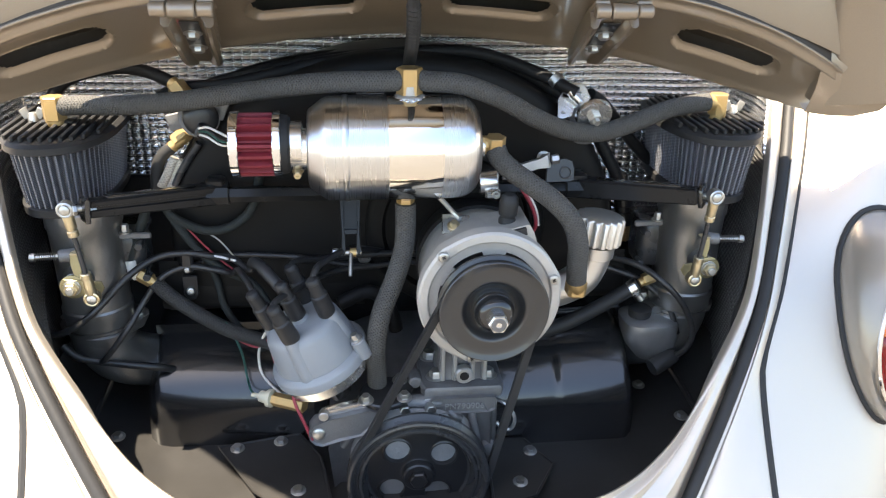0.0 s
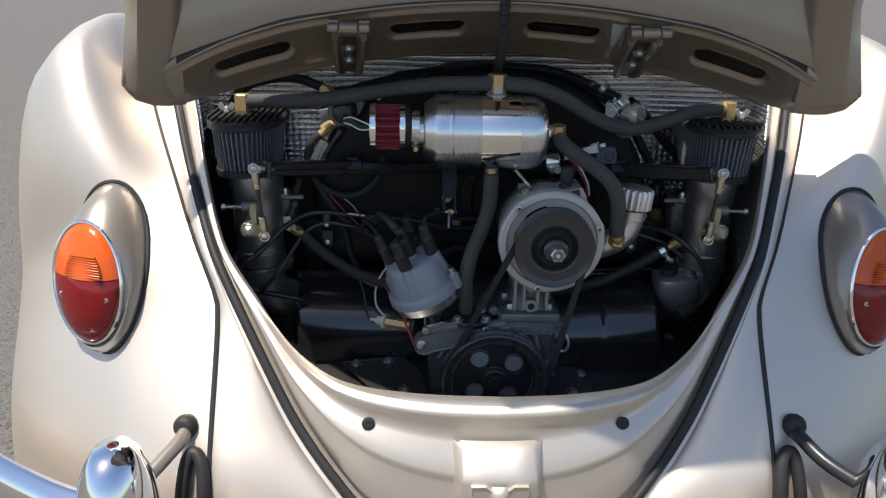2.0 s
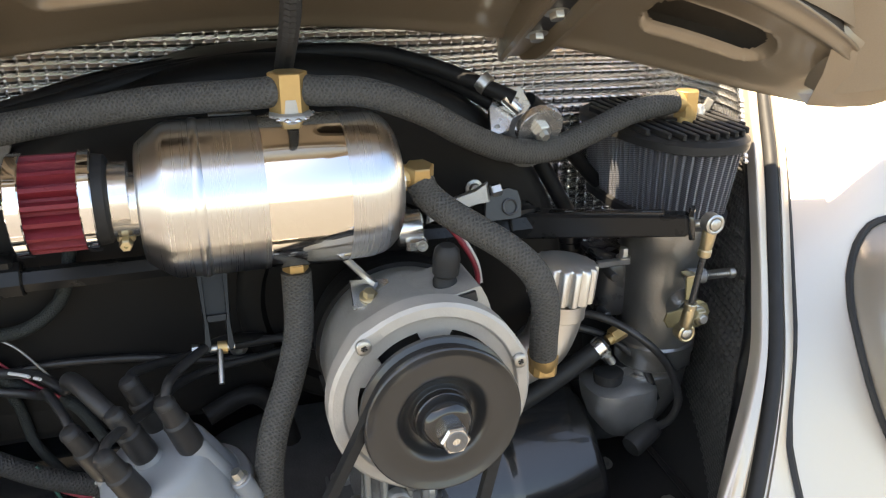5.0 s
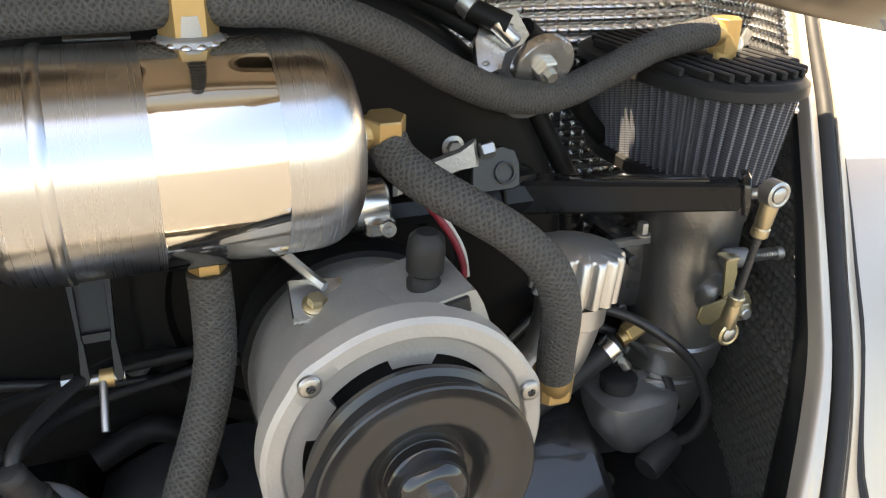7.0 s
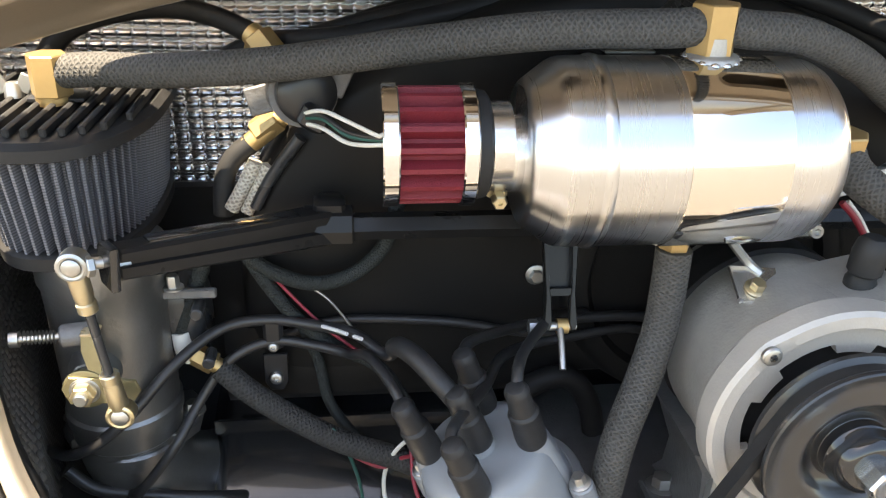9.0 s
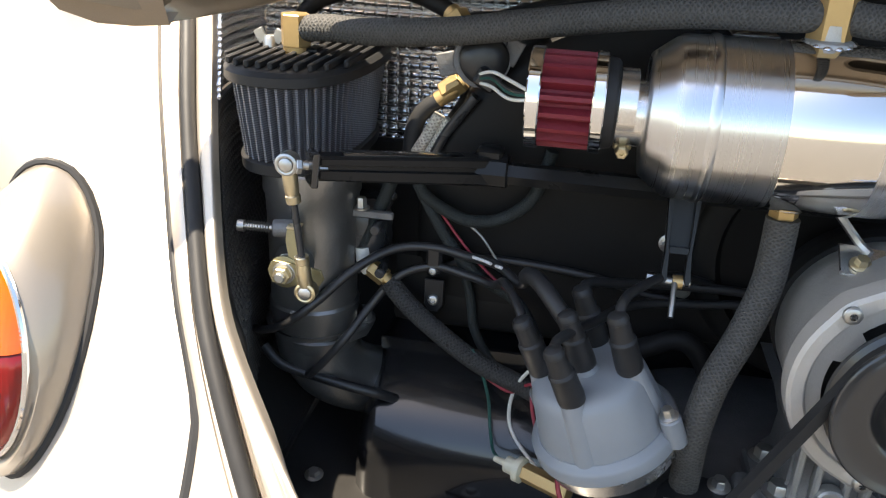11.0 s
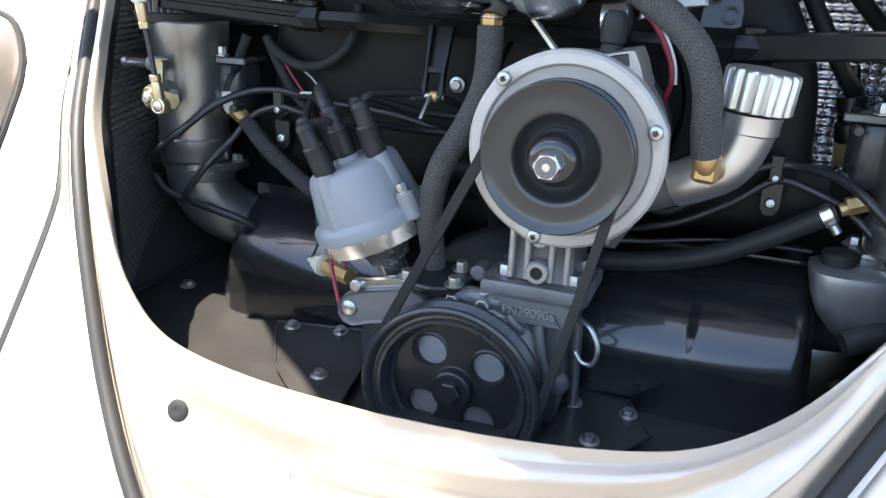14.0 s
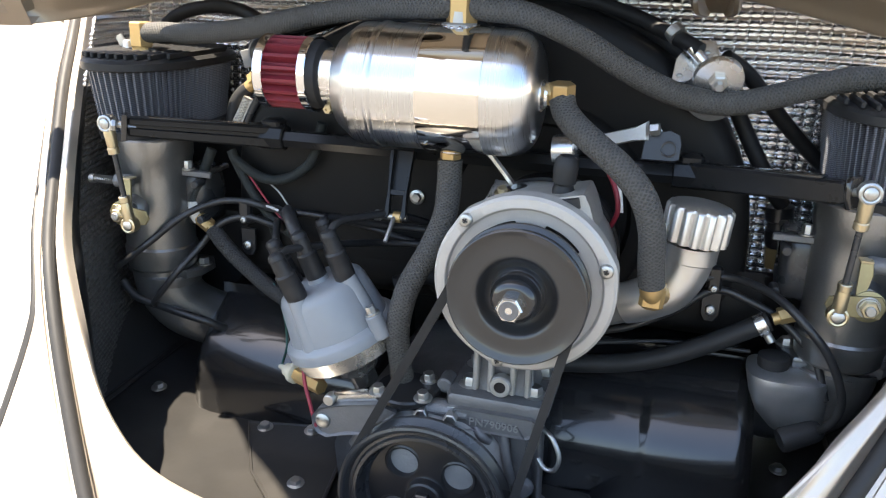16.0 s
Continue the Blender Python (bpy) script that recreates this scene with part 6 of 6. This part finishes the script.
# left rear corner: fuel line, solenoid
lead([(-.475, .46, .90), (-.466, .432, .914), (-.445, .430, .936), (-.411, .428, .949), (-.369, .428, .954), (-.332, .422, .949), (-.298, .408, .937)], .0088, "black fuel hose arching to a brass fitting", HOSE_RUBBER, "fuel_hose", "hose")
elbow("brass_fitting", [(-.300, .408, .938), (-.290, .40, .931), (-.280, .392, .920)], .0095, "brass fuel fitting with a hose clip", [((-.296, .404, .936), (.6, -.4, -.7), .0135, .022)])
elbow("brass_fitting", [(-.278, .372, .880), (-.290, .370, .869), (-.305, .370, .858)], .0080, "brass fuel fitting above a woven sleeve", [((-.280, .372, .880), (-.8, 0, -.6), .0115, .022)])
lead([(-.302, .370, .860), (-.316, .370, .848), (-.325, .37, .83), (-.328, .37, .80)], .0085, "black fuel hose going down behind the filter", RUBBER, "fuel_hose", "hose")
lead([(-.298, .360, .848), (-.309, .360, .827), (-.32, .36, .808)], .0062, "pale woven cable sleeve", BRAID_STEEL, "cable_sleeve", "cable sleeve")
lead([(-.288, .358, .845), (-.298, .358, .825), (-.308, .358, .806)], .0055, "pale woven cable sleeve", BRAID_STEEL, "cable_sleeve", "cable sleeve")
lead([(-.262, .345, .872), (-.285, .35, .84), (-.30, .352, .812)], .0050, "grey cable behind the red filter", PULLEY_BLACK, "cable", "cable")
sol = thing("idle_solenoid", (-.258, .35, .90), "black round solenoid in a bright bracket", "solenoid")
part("drum", M().lathe((-.262, .365, .905), (.25, -1, .1), [(0, .020), (.004, .0225), (.03, .0225), (.034, .019), (.036, .010)], 28), BLACK_SATIN, sol)
part("bracket", M().lathe((-.262, .362, .905), (.25, -1, .1), [(.004, .0222), (.004, .0262), (.018, .0262), (.018, .0222)], 28), ALU_DULL, sol, "metal clamp band")
part("lug", M().box((-.232, .352, .914), (.016, .004, .024), Matrix.Rotation(radians(25), 3, "Y"), .001), ALU_DULL, sol)
part("lug", M().box((-.292, .356, .898), (.018, .004, .022), Matrix.Rotation(radians(-15), 3, "Y"), .001), ALU_DULL, sol)
part("plug", M().box((-.25, .328, .892), (.022, .016, .018), Matrix.Rotation(radians(30), 3, "Y"), .003), BLACK_SATIN, sol)
for k, (ma, dz, lb) in enumerate(((WIRE_WHITE, .006, "thin white wire to the solenoid"), (WIRE_GREEN, .0, "thin green wire to the solenoid"), (WIRE_WHITE, -.007, "thin white wire to the solenoid"), (WIRE_BLACK, .002, "thin black wire to the solenoid"))):
    lead([(-.256, .322, .894 + dz * .6), (-.243, .308, .897 + dz), (-.226, .292, .893 + dz * 1.2 - .003 * (k % 2)), (-.206, .272, .893 + dz * .5), (-.196, .265, .895)], .0016, lb, ma, "wire", "wire")
m = M().box((-.278, .40, .885), (.03, .02, .06), Matrix.Rotation(radians(-20), 3, "Y"), .004)
tagged(part("connector_block", m, BLACK_SATIN, None, "black connector block against the shroud"), category="connector")
m = M().lathe((-.285, .385, .897), (0, -1, 0), [(0, .006), (.008, .006), (.01, .004)], 14)
tagged(part("red_cap", m, WIRE_RED, None, "small red plastic cap"), category="cap")

# hoses lying over the shroud
lead([(-.34, .45, .90), (-.30, .43, .925), (-.228, .385, .940), (-.156, .38, .957), (-.098, .385, .969), (.018, .39, .982), (.098, .388, .982), (.154, .376, .970), (.205, .352, .951), (.236, .335, .937)], .0085, "black fuel hose over the fan shroud", HOSE_RUBBER, "fuel_hose", "hose")
lead([(-.30, .44, .90), (-.26, .42, .93), (-.18, .40, .955), (-.084, .40, .972), (.048, .402, .979), (.13, .392, .970), (.19, .375, .948), (.235, .352, .920)], .0085, "black fuel hose over the fan shroud", HOSE_RUBBER, "fuel_hose", "hose")
lead([(-.25, .43, .93), (-.15, .43, .960), (.0, .44, .975), (.12, .435, .968), (.22, .42, .938), (.27, .40, .89), (.30, .39, .84), (.33, .39, .79), (.345, .40, .77)], .0090, "black hose arching over the shroud and down", HOSE_RUBBER, "fuel_hose", "hose")
lead([(.262, .36, .93), (.29, .38, .91), (.33, .40, .865), (.37, .42, .825), (.42, .44, .78)], .0085, "black hose behind the filter", HOSE_RUBBER, "fuel_hose", "hose")

# fuel pressure regulator
reg = thing("fuel_pressure_regulator", (.245, .33, .92), "bright round fuel pressure regulator with hoses", "regulator")
RA = H((.10, -.90, -.42))
part("disc", M().lathe((.2555, .322, .9135), RA, [(0, .0235), (.002, .0250), (.008, .0250), (.010, .0240), (.010, .008)], 36), ALU_MACH, reg, "bright round cover", 30)
part("centre_nut", M().lathe(H((.2555, .322, .9135)) + RA.normalized() * .010, RA, [(0, .0095), (.005, .0095), (.006, .008), (.006, .005), (.012, .0045)], 6), ZINC, reg, "", 20)
part("body", M().lathe((.2515, .345, .900), RA, [(0, .026), (.012, .027), (.022, .027), (.0245, .025)], 32), ALU_DULL, reg)
part("bracket", M().slab([(-.034, .022), (-.02, .045), (.004, .045), (.012, .024), (-.01, .0), (-.036, -.006)], (.246, .335, .905), (1, 0, 0), (0, .5, .86), .006, .001), ALU_MACH, reg, "flat bright bracket")
for dx, dz in ((-.012, .036), (-.028, .005), (-.003, .032)):
    part("screw", M().screw(H((.246 + dx, .332 + dz * .5, .905 + dz * .86)), RA, .0045), ZINC, reg)
part("nipple", M().cyl((.226, .337, .94), (.242, .333, .925), .0062, 12, .001), ALU_MACH, reg)
part("hose_clip", M().lathe((.206, .351, .955), (.6, -.5, -.55), [(0, .0105), (.010, .0105)], 18), ZINC, reg, "wire hose clip")

# linkage arm and bracket behind the alternator
arm = thing("bellcrank", (.16, .30, .83), "polished forked throttle arm with a bolt and black tab", "lever")
part("arm", M().slab([(-.030, -.006), (-.028, .008), (.024, .009), (.034, .012), (.036, -.008), (.022, -.006)], (.162, .298, .846), (1, -.05, .30), (0, .15, 1), .010, .003), ALU_CAST, arm, "polished cast arm")
part("bolt", M().cyl((.196, .288, .860), (.206, .287, .862), .0065, 6, .001), ZINC, arm)
part("tab", M().slab([(-.022, -.014), (-.020, .012), (.004, .018), (.014, .014), (.017, .004), (.016, -.012), (.010, -.014)], (.212, .294, .842), (1, 0, 0), (0, .3, 1), .005, .001), BLACK_SATIN, arm, "black tab with a hole")
part("hole_ring", M().lathe((.2165, .2885, .842), (0, -1, .3), [(0, .0085), (.0018, .0085), (.0022, .0075), (.0016, .0062)], 20, False), PULLEY_BLACK, arm)
part("clamp", M().lathe((.100, .285, .832), (1, -.1, .1), [(0, .014), (.002, .0165), (.024, .0165), (.026, .014)], 24), ALU_MACH, arm, "polished clamp collar")
part("clamp_ear", M().box((.116, .272, .822), (.020, .018, .014), None, .003), ALU_MACH, arm)
part("clamp_screw", M().lathe((.120, .264, .822), (0, -1, .1), [(0, .005), (.004, .005), (.004, .003), (.001, .0028)], 14), ZINC, arm)
lead([(.140, .27, .842), (.154, .268, .828), (.169, .262, .803), (.174, .26, .78), (.168, .27, .76)], .0026, "red wire beside the terminal boot", WIRE_RED, "wire", "wire")
lead([(.146, .272, .842), (.160, .27, .826), (.174, .264, .80), (.178, .262, .778)], .0018, "thin white wire beside the terminal boot", WIRE_WHITE, "wire", "wire")

# far-side hose, fitting, injector-like sender
lead([(.09, .30, .578), (.173, .302, .588), (.23, .302, .604), (.283, .302, .631), (.322, .302, .655), (.340, .303, .666)], .0108, "black rubber oil hose over the cylinder cover", RUBBER, "oil_hose", "hose")
clip = thing("hose_clamp", (.335, .302, .662), "stainless hose clamp on the oil hose", "hose clamp")
part("band", M().lathe((.328, .302, .658), (.7, .02, .45), [(0, .0115), (.0005, .0122), (.011, .0122), (.0115, .0115)], 24), ALU_MACH, clip)
part("screw", M().cyl((.338, .290, .656), (.344, .288, .648), .0045, 10, .001), ZINC, clip)
elbow("brass_fitting", [(.343, .303, .668), (.352, .304, .672), (.362, .306, .676)], .0065, "brass hose fitting beside the carburettor", [((.348, .304, .672), (.8, .1, .3), .0092, .018)])
snd = thing("fuel_filter", (.349, .415, .70), "small black cylinder with a brass hexagon", "fuel filter")
part("body", M().lathe((.351, .418, .715), (-.1, 0, 1), [(0, .014), (.004, .0155), (.02, .0155), (.022, .013), (.03, .013), (.032, .0155), (.048, .0155), (.05, .010), (.062, .007), (.08, .005)], 20), BLACK_SATIN, snd)
part("hexagon", M().lathe((.353, .418, .690), (-.1, 0, 1), [(0, .014), (.001, .0155), (.024, .0155), (.025, .014)], 6), BRASS, snd, "brass hexagon", 20)
lead([(.385, .345, .735), (.387, .34, .715), (.386, .339, .70)], .0068, "white printed cable label", WIRE_WHITE, "cable_label", "cable label")
lead([(.386, .339, .702), (.383, .338, .688), (.379, .337, .672)], .0020, "thin red wire under a cable label", WIRE_RED, "wire", "wire")
lead([(.390, .339, .702), (.387, .338, .688), (.384, .337, .672)], .0020, "thin green wire under a cable label", WIRE_GREEN, "wire", "wire")
lead([(-.462, .30, .602), (-.44, .295, .585), (-.40, .298, .574), (-.369, .30, .567), (-.340, .309, .557), (-.322, .330, .540), (-.31, .365, .525)], .0055, "black cable along the side of the bay", WIRE_BLACK, "cable", "cable")
lead([(.10, .31, .60), (.16, .33, .60), (.24, .335, .612), (.33, .34, .612)], .0025, "thin black cable on the cylinder cover", WIRE_BLACK, "cable", "cable")
# pale lettering on the printed lead
for q in ([(-.250, .3095, .7262), (-.238, .2975, .7290), (-.230, .2895, .7302)], [(-.225, .2845, .7310), (-.219, .277, .7330)]):
    tagged(part("printed_mark", M().tube(q, .0016, 6, 3), PRINT_WHITE, None, "faded white printing on a black lead"), category="printing")
